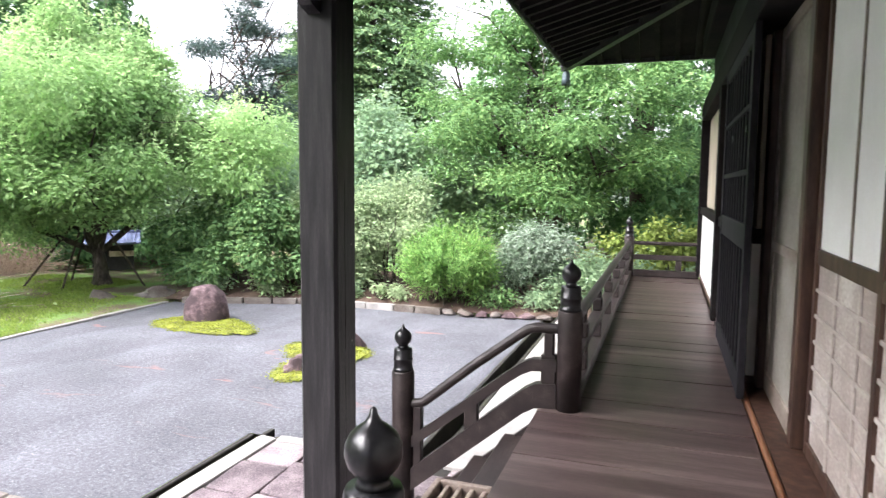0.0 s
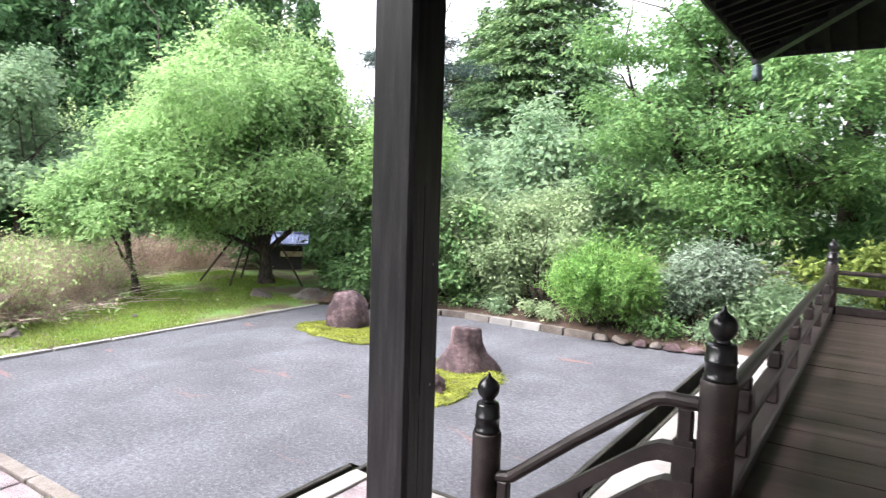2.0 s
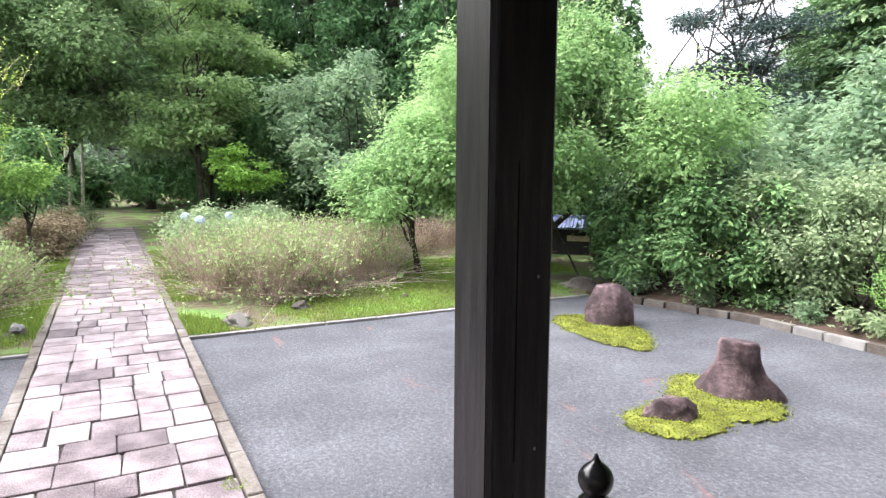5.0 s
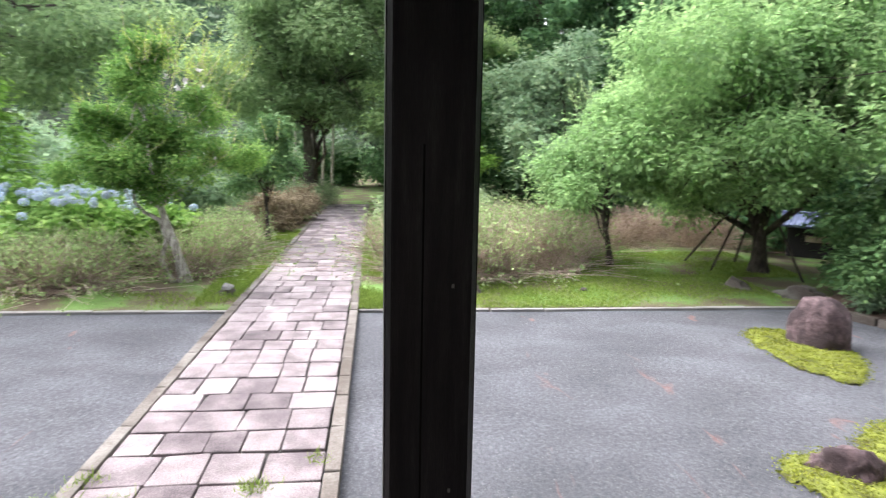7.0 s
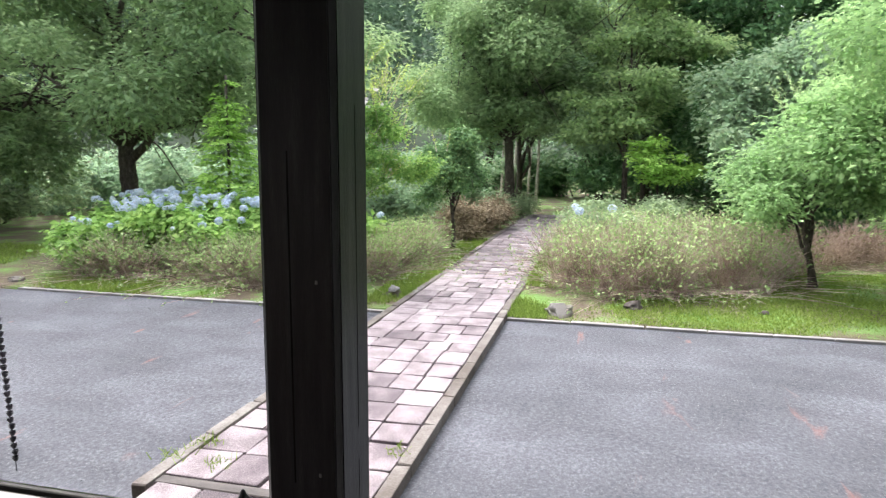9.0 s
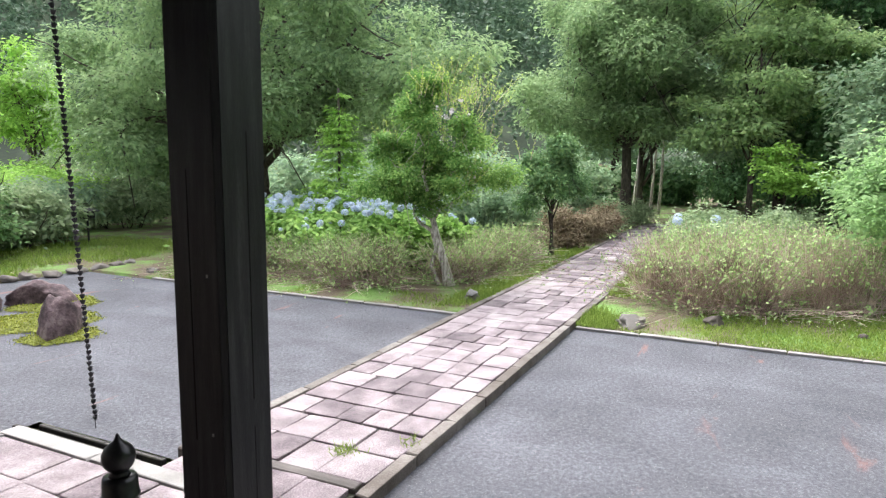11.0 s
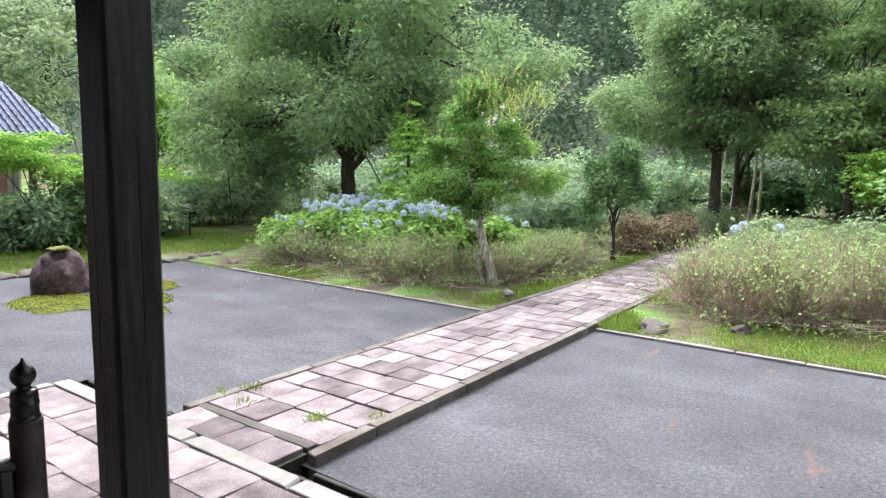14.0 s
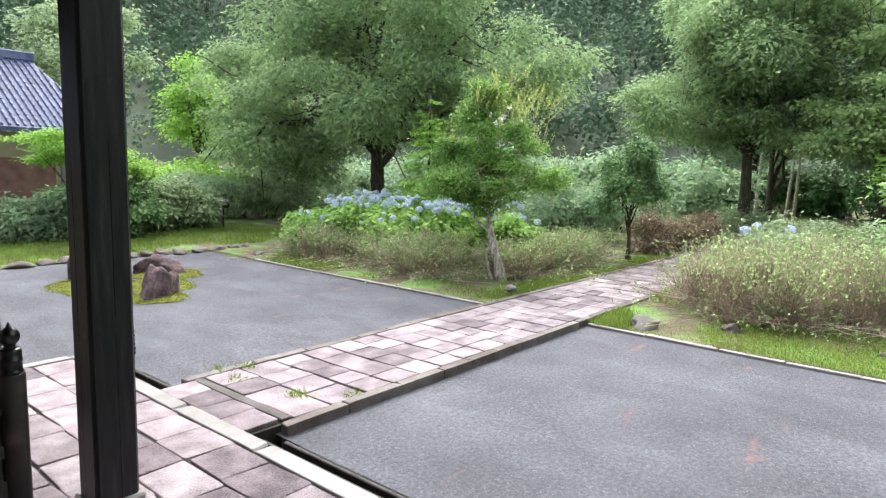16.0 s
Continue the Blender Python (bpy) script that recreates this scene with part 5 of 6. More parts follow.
shrub("dark_thicket", (-13.0, 21.3, 0.4), "dense dark green thicket below the conifers", "thicket", [(-3.6, 0, 1.8, 2.2, 1.3, 1.8), (-0.6, 0.4, 2.2, 2.2, 1.3, 2.0), (2.4, 0.8, 2.2, 2.2, 1.4, 2.0), (-6.5, 1.0, 1.9, 2.2, 1.4, 1.9)], (900, 36, 0.34, 0.19, 0.09, 0.5), LEAF_WOOD, 24, 8)
shrub("dark_thicket", (-2.0, 22.5, 0.4), "dense dark green thicket below the conifers", "thicket", [(-5.0, 0, 2.0, 2.5, 1.3, 2.2), (-1.6, 0, 2.2, 2.2, 1.3, 2.2), (1.8, 0.4, 2.2, 2.2, 1.4, 2.2), (5.2, 0.0, 2.4, 2.4, 1.4, 2.4)], (800, 34, 0.36, 0.2, 0.09, 0.5), LEAF_CEDAR, 25, 8)
shrub("dark_thicket", (-24, 28, 0.4), "dense dark green thicket below the conifers", "thicket", [(-4, -3, 2.0, 3, 2, 2.4), (0, 0, 2.2, 3, 2, 2.6), (4, 3, 2.4, 3, 2, 2.6)], (700, 34, 0.42, 0.26, 0.12, 0.5), LEAF_WOOD, 26, 8)

# small shed with a tiled roof beyond the plum tree
shed = thing("garden_shed", (-16.0, 15.5, -0.12), "small dark wooden shed with a grey tiled roof", "shed")
block("wall_board", (-1.0, -0.6, 0), (1.0, 0.6, 1.35), BLACK_BOARD, shed)
block("counter_board", (-0.2, -0.66, 0.75), (1.0, -0.603, 1.05), PALE_WOOD, shed, "pale weathered board")
for s in (-1, 1):
    bm = bmesh.new()
    a = [bm.verts.new(p) for p in ((-1.35, 0, 1.95), (1.35, 0, 1.95), (1.35, s * 0.95, 1.42), (-1.35, s * 0.95, 1.42), (-1.35, 0, 2.02), (1.35, 0, 2.02), (1.35, s * 0.97, 1.5), (-1.35, s * 0.97, 1.5))]
    for q in ((0, 1, 2, 3), (4, 5, 6, 7), (0, 1, 5, 4), (2, 3, 7, 6), (1, 2, 6, 5), (0, 3, 7, 4)):
        bm.faces.new([a[i] for i in q])
    bmesh.ops.recalc_face_normals(bm, faces=bm.faces)
    part("roof_slope", bm, TILE, shed)
    for k in range(14):
        x = -1.3 + k * 0.2
        part("tile_row", sweep(bmesh.new(), [(x, 0, 2.03), (x, s * 0.97, 1.51)], 0.035, 6), TILE, shed)
block("ridge", (-1.4, -0.08, 1.98), (1.4, 0.08, 2.12), TILE, shed)
shed.scale, shed.rotation_euler = (0.56, 0.56, 0.56), (0, 0, radians(45))

# ---- trees west and south-west ----
for k, (x, y, h, r) in enumerate(((-24.5, 22.5, 17, 3.6), (-27.5, 19.0, 25, 4.6), (-29.5, 15.2, 26, 4.6), (-31.2, 11.6, 25, 4.2), (-34.5, 17.5, 27, 5.0), (-38.5, 9.0, 26, 4.6), (-24.6, 16.4, 18, 3.2))):
    billowing_cedar((x, y), "tall dark green cedar with drooping rounded sprays", h, r, LEAF_CEDAR, 60 + k, 900, 64, 0.68, leaf=(0.29, 0.1))
tree("woodland_tree", (-22.6, 10.4, 0.15), "broadleaf woodland tree behind the dry border", "tree", (2.4, 0.13), [(-22.6, 10.4, 4.4, 2.2, 2.2, 1.8), (-23.4, 11.6, 3.2, 1.8, 1.8, 1.4), (-22.0, 11.8, 2.6, 1.8, 1.6, 1.3), (-21.8, 9.4, 2.6, 1.3, 1.3, 1.0), (-22.9, 9.2, 3.8, 1.0, 1.0, 0.8), (-22.2, 12.8, 3.6, 1.5, 1.4, 1.2), (-22.6, 10.9, 6.0, 0.9, 0.9, 0.8), (-21.6, 13.6, 2.2, 1.6, 1.4, 1.2)], (900, 44, 0.32, 0.17, 0.08, 0.5, 0.1), LEAF_WOOD, seed=71, limbs=9, group="woodland trees")
for k, (x, y, h) in enumerate(((-26.5, 5.9, 0.95), (-31.5, 6.9, 1.1))):
    tree("woodland_tree", (x, y, 0.12), "light green woodland tree with layered sprays", "tree", (5.0 * h, 0.13), [(x, y, 5.4 * h, 2.2, 2.2, 0.8), (x + 0.7, y - 0.9, 3.9 * h, 1.9, 1.8, 0.6), (x - 0.3, y + 0.9, 7.0 * h, 2.2, 2.1, 0.9), (x + 0.3, y - 0.4, 8.8 * h, 1.9, 1.9, 0.9), (x, y, 10.8 * h, 1.5, 1.5, 1.2)], (760, 44, 0.36, 0.17, 0.085, 0.3, 0.1), LEAF_SUNLIT, seed=171 + k, limbs=12, group="woodland trees")
tree("lime_green_tree", (-23.76, 6.96, 0.12), "small tree with lime-green leaves on a thin trunk", "tree", (1.5, 0.045), [(-23.7, 7.0, 2.4, 1.2, 1.2, 0.6), (-23.9, 6.6, 2.9, 0.8, 0.8, 0.45), (-23.5, 7.7, 2.1, 0.7, 0.7, 0.3)], (170, 26, 0.2, 0.14, 0.07, 0.35, 0.1), LEAF_SPRING, seed=72, limbs=6)
tree("oak_tree", (-28.7, 1.05, 0.1), "tall oak with a dense grey-green crown beside the path", "tree", (6.4, 0.25), [(-28.7, 1.0, 6.8, 3.7, 3.7, 2.8), (-28.2, -1.2, 5.4, 3.0, 2.8, 1.7), (-28.6, 3.2, 5.6, 2.8, 2.8, 1.8), (-28.8, 1.0, 9.8, 3.2, 3.2, 2.4), (-28.6, 1.2, 12.2, 2.2, 2.2, 1.8), (-28.3, 1.0, 4.3, 2.4, 2.8, 1.0), (-28.5, 2.0, 8.2, 3.4, 3.4, 2.0), (-28.5, -0.6, 8.0, 3.0, 3.0, 2.0)], (3100, 52, 0.36, 0.165, 0.07, 0.5, 0.2), LEAF_BIG, seed=73, limbs=16, fork=0.45)
tree("oak_tree", (-33.5, 0.9, 0.1), "slim oak behind the larger one beside the path", "tree", (5.4, 0.17), [(-33.4, 1.6, 7.0, 2.6, 2.8, 2.2), (-33.5, 2.2, 10.0, 2.4, 2.6, 2.6)], (700, 44, 0.42, 0.19, 0.085, 0.5, 0.2), LEAF_BIG, seed=74, limbs=9)
for k, (x, y, s) in enumerate(((-34.0, 7.2, 1.0), (-38.0, 11.5, 1.1), (-41.5, 4.9, 1.0), (-44.0, -2.5, 1.15), (-46.0, 9.5, 1.1))):
    tree("woodland_tree", (x, y, 0.12), "tall green woodland tree", "tree", (4.8 * s, 0.2), [(x, y, 6.2 * s, 3.2 * s, 3.2 * s, 2.4 * s), (x + 0.8, y - 1.6, 4.2 * s, 2.6 * s, 2.4 * s, 1.6 * s), (x - 0.3, y + 1.8, 4.6 * s, 2.6 * s, 2.4 * s, 1.6 * s), (x, y, 9.6 * s, 2.6 * s, 2.6 * s, 2.2 * s), (x, y, 12.2 * s, 1.7 * s, 1.7 * s, 1.6 * s)], (950, 36, 0.5, 0.26, 0.12, 0.45, 0.15), LEAF_WOOD, seed=80 + k, limbs=9, group="woodland trees")
for k, (x, y) in enumerate(((-36.0, 0.2), (-36.6, 1.0), (-37.2, -0.6), (-35.4, 1.6))):
    ob = part("birch_tree", sweep(bmesh.new(), [(0, 0, -0.1), (0.15 * (k - 1.5), 0.1, 2.0), (0.5 * (k - 1.5), 0.2, 4.5)], [0.09, 0.075, 0.05], 8), PALE_BARK)
    ob.location = (x, y, 0.1)
    tagged(ob, "slim pale birch trunk at the edge of the wood", "tree", "pale trunks in the wood")
for k, (x, y) in enumerate(((-45, 3.2), (-47, 7.0), (-46, -1.5), (-42, 14), (-36, 15.5), (-40, -6), (-48, 12))):
    shrub("dark_thicket", (x, y, 0.1), "dark shady woodland undergrowth", "thicket", [(0, 0, 1.4, 2.4, 2.6, 1.5), (0.6, 2.4, 1.2, 2.0, 2.0, 1.3)], (330, 28, 0.42, 0.3, 0.14, 0.5), LEAF_CEDAR, 90 + k, 6, group="thickets in the wood")
for k, (x, y) in enumerate(((-29.5, -7.0), (-32.0, -11.5), (-35.5, -15.5), (-34.0, -4.0), (-38.5, -9.5), (-30.5, -17.0), (-25.5, -15.5), (-27.0, -20.5), (-23.0, -21.5))):
    shrub("dark_thicket", (x, y, land(x, y)), "green woodland undergrowth beyond the hydrangeas", "thicket", [(0, 0, 1.5, 2.4, 2.8, 1.7), (0.6, 2.6, 1.2, 2.0, 2.2, 1.4)], (300, 28, 0.42, 0.27, 0.12, 0.5), LEAF_WOOD, 300 + k, 6, group="thickets in the wood")
tree("great_oak", (-19.8, -11.2, 0.1), "great spreading oak with a dark forked trunk", "tree", (4.4, 0.4), [(-19.31, -10.45, 6.9, 5.1, 5.1, 3.2), (-18.27, -14.09, 4.7, 4.64, 3.94, 2.2), (-19.31, -6.55, 5.3, 4.18, 3.71, 2.3), (-16.19, -11.23, 4.7, 3.71, 4.18, 2.0), (-21.91, -10.19, 6.1, 4.18, 4.41, 2.6), (-19.31, -10.71, 10.3, 4.18, 4.18, 2.8), (-16.97, -15.65, 3.5, 3.02, 2.78, 1.5), (-18.79, -3.95, 5.7, 3.02, 3.02, 1.8), (-17.49, -16.95, 6.1, 3.02, 2.78, 1.8), (-19.57, -10.97, 12.7, 2.55, 2.55, 1.8), (-18.01, -7.07, 7.7, 3.02, 3.02, 2.0)], (3900, 54, 0.36, 0.17, 0.068, 0.5, 0.25), LEAF_BIG, seed=101, limbs=26, fork=0.6)
conifer("young_cypress", (-15.0, -4.25, 0.1), "young cypress with fresh lime-green sprays", "tree", 4.6, 1.25, LEAF_SPRING, 102, 330, 34, 0.16, 0.12, 0.045, 0.1, 0.17, radius=0.05)
camellia = tree("crooked_tree", (-11.95, 0.55, 0.06), "small tree with a crooked pale trunk and white blossoms", "tree", (1.75, 0.1), [(-11.9, -0.75, 2.1, 0.75, 0.75, 0.42), (-11.8, 0.1, 2.2, 0.9, 0.85, 0.5), (-11.9, 1.15, 2.2, 0.7, 0.7, 0.4), (-11.9, -0.4, 2.8, 0.7, 0.75, 0.4), (-12.0, 0.55, 2.95, 0.75, 0.8, 0.45), (-11.9, -0.05, 3.5, 0.6, 0.65, 0.42), (-11.9, 0.0, 4.05, 0.35, 0.35, 0.4), (-11.6, 0.25, 1.75, 0.3, 0.3, 0.22)], (1150, 44, 0.12, 0.07, 0.036, 0.55, 0.0), LEAF_FRESH, bark=PALE_BARK, seed=103, lean=(0.1, -0.42), limbs=9, fork=0.8)
smooth(part("trunk", sweep(bmesh.new(), [(0.05, -0.12, -0.1), (0.08, -0.26, 0.1), (0.06, -0.38, 0.4), (0.0, -0.3, 0.75), (0.05, -0.38, 1.1), (0.1, -0.62, 1.25), (0.05, -0.8, 1.42), (0.0, -0.82, 1.75)], [0.06, 0.055, 0.048, 0.045, 0.042, 0.034, 0.028, 0.018], 9), PALE_BARK, camellia, "thin pale bent side trunk"))
shoot_rng = np.random.default_rng(9)
at, out = lobed([(0, -1.0, 2.3, 0.8, 0.8, 0.5), (0, 0.7, 2.4, 0.8, 0.9, 0.5), (0, -0.3, 3.2, 0.8, 1.0, 0.6), (0.0, -0.3, 3.9, 0.5, 0.6, 0.5), (0, 0.3, 3.3, 0.7, 0.8, 0.5)], 430, shoot_rng, 0.0)
rising = out[:, 2] > -0.1
at, out = at[rising], unit(out[rising] * 0.75 + np.array([0, 0.12, 0.75]) + shoot_rng.normal(size=(int(rising.sum()), 3)) * 0.2)
shoots("tip_foliage", at, out, shoot_rng.uniform(0.2, 0.75, len(at)), 13, (0.062, 0.026), 10, camellia, LEAF_TIP, STALK, "yellow-green leaves on young shoots")
blossom_rng = np.random.default_rng(12)
c, out = lobed([(0, 0, 2.9, 1.1, 1.2, 1.0)], 26, blossom_rng, 0.0)
petals = np.repeat(c, 6, 0) + blossom_rng.normal(size=(156, 3)) * 0.018
link("blossom", quads_mesh("blossoms", leaf_quads(petals, unit(np.repeat(out, 6, 0) + blossom_rng.normal(size=(156, 3)) * 0.5), blossom_rng.normal(size=(156, 3)), 0.07, 0.055, blossom_rng)), PETAL_WHITE, camellia)
tree("topiary_tree", (-17.2, 1.15, 0.08), "small clipped round evergreen on a short stem", "tree", (1.5, 0.06), [(-17.2, 1.15, 2.05, 0.95, 0.95, 0.65), (-17.2, 1.15, 2.6, 0.65, 0.65, 0.6)], (700, 38, 0.15, 0.1, 0.045, 0.7, 0.0), LEAF_DEEP, seed=104, limbs=8)
shrub("rusty_hedge", (-20.2, 0.95, 0.1), "clipped rusty brown azalea hedge by the path", "hedge", [(-0.9, 0.2, 0.6, 1.0, 0.7, 0.6), (0.9, -0.1, 0.6, 1.0, 0.7, 0.6), (-2.5, 0.3, 0.6, 1.1, 0.6, 0.55)], (640, 30, 0.16, 0.1, 0.045, 0.8), LEAF_RUST, 105, 8)
shrub("grassy_mound", (-25.5, 0.9, 0.1), "low pale green mound of grass by the path", "shrub", [(0, 0, 0.35, 1.6, 0.8, 0.5), (-2.2, 0.3, 0.4, 1.4, 0.8, 0.5)], (260, 30, 0.2, 0.24, 0.03, 1.0), LEAF_LIGHT, 106, 3)

# ---- hydrangea border ----
petal_rng = np.random.default_rng(43)
d = unit(petal_rng.normal(size=(130, 3)) + np.array([0, 0, 0.25]))
flower_mesh = quads_mesh("flower_head", leaf_quads(d * np.array([0.105, 0.105, 0.085]), unit(d + petal_rng.normal(size=d.shape) * 0.3), petal_rng.normal(size=d.shape), 0.05, 0.045, petal_rng))
flower_mesh.materials.append(PETAL)
fl_rng = np.random.default_rng(44)
for k, (x, y, rx, ry, h, blooms) in enumerate(((-11.6, -5.6, 0.7, 0.8, 1.15, 4), (-12.4, -4.4, 1.0, 0.9, 1.5, 26), (-13.2, -3.0, 1.1, 1.0, 1.55, 34), (-13.4, -1.7, 1.1, 0.9, 1.5, 26), (-14.8, -5.0, 1.3, 1.2, 1.6, 30), (-15.4, -2.6, 1.3, 1.2, 1.55, 24), (-14.4, -6.6, 1.2, 1.1, 1.5, 18), (-13.9, -0.6, 0.9, 0.8, 1.3, 8), (-12.0, -2.9, 0.8, 0.9, 1.2, 6))):
    base = land(x, y)
    h = h - 0.15
    t = shrub("hydrangea_bush", (x, y, base), "hydrangea bush with pale blue flower heads" if blooms > 9 else "leafy hydrangea bush with few blue flower heads", "hydrangea", [(0, 0, h * 0.55, rx, ry, h * 0.5), (rx * 0.35, ry * 0.3, h * 0.68, rx * 0.6, ry * 0.6, h * 0.35), (-rx * 0.35, -ry * 0.3, h * 0.66, rx * 0.6, ry * 0.6, h * 0.35)], (260, 26, 0.14, 0.14, 0.085, 0.7), LEAF_HYDRANGEA, 200 + k, 8, group="hydrangeas of the border")
    for i in range(int(blooms * 1.7)):
        a, r = fl_rng.uniform(0, 6.28), math.sqrt(fl_rng.random())
        ob = new("flower_head", flower_mesh)
        ob.parent = t
        ob.location = (rx * r * math.cos(a), ry * r * math.sin(a), h * (0.98 + 0.12 * (1 - r * r)) + fl_rng.normal() * 0.06)
        s = fl_rng.uniform(0.4, 0.8)
        ob.scale = (s, s, s)
        ob.rotation_euler = (fl_rng.normal() * 0.3, fl_rng.normal() * 0.3, fl_rng.uniform(0, 6))


def stems_border(name, label, spots, count, height, seed, leaf_mat, leaf_share, group):
    """Dry upright and fallen stems with sparse young leaves; spots are (x, y, rx, ry)."""
    rng = np.random.default_rng(seed)
    x0, y0 = spots[0][0], spots[0][1]
    t = thing(name, (x0, y0, 0.05), label, "dry border", group)
    S = np.array(spots)
    share = (S[:, 2] * S[:, 3]) / np.sum(S[:, 2] * S[:, 3])
    clumps = max(8, count // 60)
    pick = rng.choice(len(S), clumps, p=share)
    a, r = rng.uniform(0, 2 * np.pi, clumps), np.sqrt(rng.random(clumps))
    root = np.stack([S[pick, 0] + S[pick, 2] * r * np.cos(a), S[pick, 1] + S[pick, 3] * r * np.sin(a), np.full(clumps, 0.03)], 1)
    tall = rng.uniform(0.7, 1.12, clumps)
    own = rng.integers(0, clumps, count)
    foot = root[own] + rng.normal(size=(count, 3)) * np.array([0.11, 0.11, 0.0])
    lean = rng.normal(size=(count, 3)) * np.array([0.34, 0.34, 0])
    fallen = rng.random(count) < 0.3
    up = np.where(fallen, rng.uniform(0.03, 0.35, count), rng.uniform(0.55, 1.0, count) * tall[own]) * height
    lean[fallen] *= 2.2
    tip = foot + lean + np.stack([0 * up, 0 * up, up], 1)
    way = unit(tip - foot)
    side = unit(np.cross(way, rng.normal(size=way.shape)))
    w = 0.005
    mid = (foot + tip) / 2 + rng.normal(size=foot.shape) * 0.04 + np.array([0, 0, 0.06])
    other = np.cross(way, side)
    stems = np.concatenate([np.stack([p - s * w, p + s * w, q + s * w * 0.6, q - s * w * 0.6], 1) for s in (side, other) for p, q in ((foot, mid), (mid, tip))])
    link("stem_tangle", quads_mesh("stems", stems - np.array([x0, y0, 0.05])), STALK, t)
    n = int(count * leaf_share)
    k = rng.choice(count, n)
    p = foot[k] + (tip - foot)[k] * rng.uniform(0.0, 1.0, (n, 1)) ** 0.22 * 1.06 + rng.normal(size=(n, 3)) * 0.05
    nn = unit(rng.normal(size=(n, 3)) + np.array([0, 0, 0.8]))
    link("foliage", quads_mesh("leaves", leaf_quads(p - np.array([x0, y0, 0.05]), nn, rng.normal(size=(n, 3)), 0.07, 0.036, rng)), leaf_mat, t)
    return t


stems_border("dry_stem_border", "tangled dry tan hydrangea stems with sparse pale leaves", [(-12.6, 5.6, 1.0, 1.2), (-13.7, 6.6, 1.6, 1.7), (-14.6, 5.2, 1.6, 1.2), (-14.9, 7.6, 1.6, 1.4), (-16.6, 6.4, 1.8, 1.8)], 13500, 1.22, 51, LEAF_PALE, 2.9, "dry borders of the lawn")
stems_border("dry_stem_border", "thin brown stems with fresh green leaf tips", [(-11.6, -1.5, 0.7, 1.0), (-11.9, -2.6, 0.7, 0.9), (-13.4, 0.3, 1.3, 0.7), (-15.0, 0.4, 1.3, 0.7), (-11.5, -4.6, 0.5, 0.9)], 8200, 0.95, 52, LEAF_PALE, 4.2, "dry borders of the lawn")
stems_border("dry_stem_border", "far tangle of dry brown stems behind the plum trees", [(-16.8, 9.6, 1.6, 1.3), (-17.4, 12.2, 1.6, 1.6)], 5200, 1.0, 53, LEAF_RUST, 0.5, "dry borders of the lawn")
shrub("green_border", (-17.6, 4.9, 0.1), "pale green leafy hydrangea border with few blue heads", "hydrangea", [(0, 0, 0.6, 1.4, 1.0, 0.6), (2.0, 0.3, 0.6, 1.2, 0.8, 0.55), (-2.2, 0.6, 0.6, 1.5, 1.2, 0.6), (0.2, 2.2, 0.6, 1.8, 1.2, 0.6), (-4.4, 1.6, 0.6, 1.8, 1.8, 0.6)], (700, 26, 0.17, 0.13, 0.07, 0.7), LEAF_LIGHT, 54, 8)
for x, y, z in ((-15.4, 4.55, 1.42), (-16.1, 5.3, 1.45), (-17.0, 4.4, 1.4)):
    ob = new("hydrangea_flower", flower_mesh)
    ob.location = (x, y, z - 0.12)
    tagged(ob, "single pale blue hydrangea head above the dry stems", "flower", "single blue flower heads")

# ---- south side: lawn shrubs and the far house ----
for k, (x, y, h, r, m, label) in enumerate(((-11.2, -12.6, 1.7, 1.5, LEAF_LIGHT, "loose pale green shrub on the lawn"), (-12.8, -14.2, 1.9, 1.6, LEAF_WOOD, "dense green shrub on the lawn"), (-9.0, -12.0, 2.0, 1.2, LEAF_DEEP, "dark evergreen shrub before the house"), (-7.4, -12.2, 1.5, 1.2, LEAF_WOOD, "leafy green shrub before the house"), (-16.5, -15.0, 2.0, 2.0, LEAF_LIGHT, "loose pale green shrub on the lawn"), (-18.5, -16.5, 2.2, 2.2, LEAF_WOOD, "dense green shrub on the lawn"), (-21.0, -18.0, 2.4, 2.6, LEAF_LIGHT, "loose pale green shrub on the lawn"), (-14.6, -17.5, 2.6, 2.0, LEAF_SPRING, "fresh green shrub on the lawn"), (-22, -7.5, 1.8, 2.2, LEAF_WOOD, "dense green shrub on the lawn"), (-24.5, -3.0, 2.0, 2.2, LEAF_LIGHT, "loose pale green shrub on the lawn"), (-20.8, -2.4, 1.9, 1.5, LEAF_WOOD, "dense green shrub on the lawn"))):
    shrub("lawn_shrub", (x, y, 0.08), label, "shrub", [(0, 0, h * 0.5, r, r, h * 0.5), (r * 0.5, -r * 0.3, h * 0.4, r * 0.7, r * 0.7, h * 0.42), (-r * 0.4, r * 0.4, h * 0.6, r * 0.7, r * 0.7, h * 0.4)], (360, 30, 0.22, 0.15, 0.07, 0.6), m, 120 + k, 8, group="shrubs of the south lawn")
shrub("layered_maple", (-8.6, -11.6, 0.08), "maple with flat layers of bright green leaves", "tree", [(0, 0, 2.5, 1.6, 1.2, 0.3), (0.6, -0.2, 3.0, 1.3, 1.0, 0.25), (-0.6, 0.2, 2.1, 1.2, 1.0, 0.25)], (330, 40, 0.22, 0.11, 0.05, 0.25), LEAF_SPRING, 140, 9)
tree("pale_leaf_tree", (-13.5, -25.0, 0.1), "pale yellow-green tree beyond the house", "tree", (4.0, 0.2), [(-13.5, -25, 7.0, 2.6, 2.6, 2.0), (-12.6, -24, 5.0, 2.4, 2.2, 1.8), (-14.4, -25, 9.0, 1.8, 1.8, 1.4)], (650, 36, 0.4, 0.2, 0.1, 0.5, 0.1), LEAF_LIGHT, seed=141)
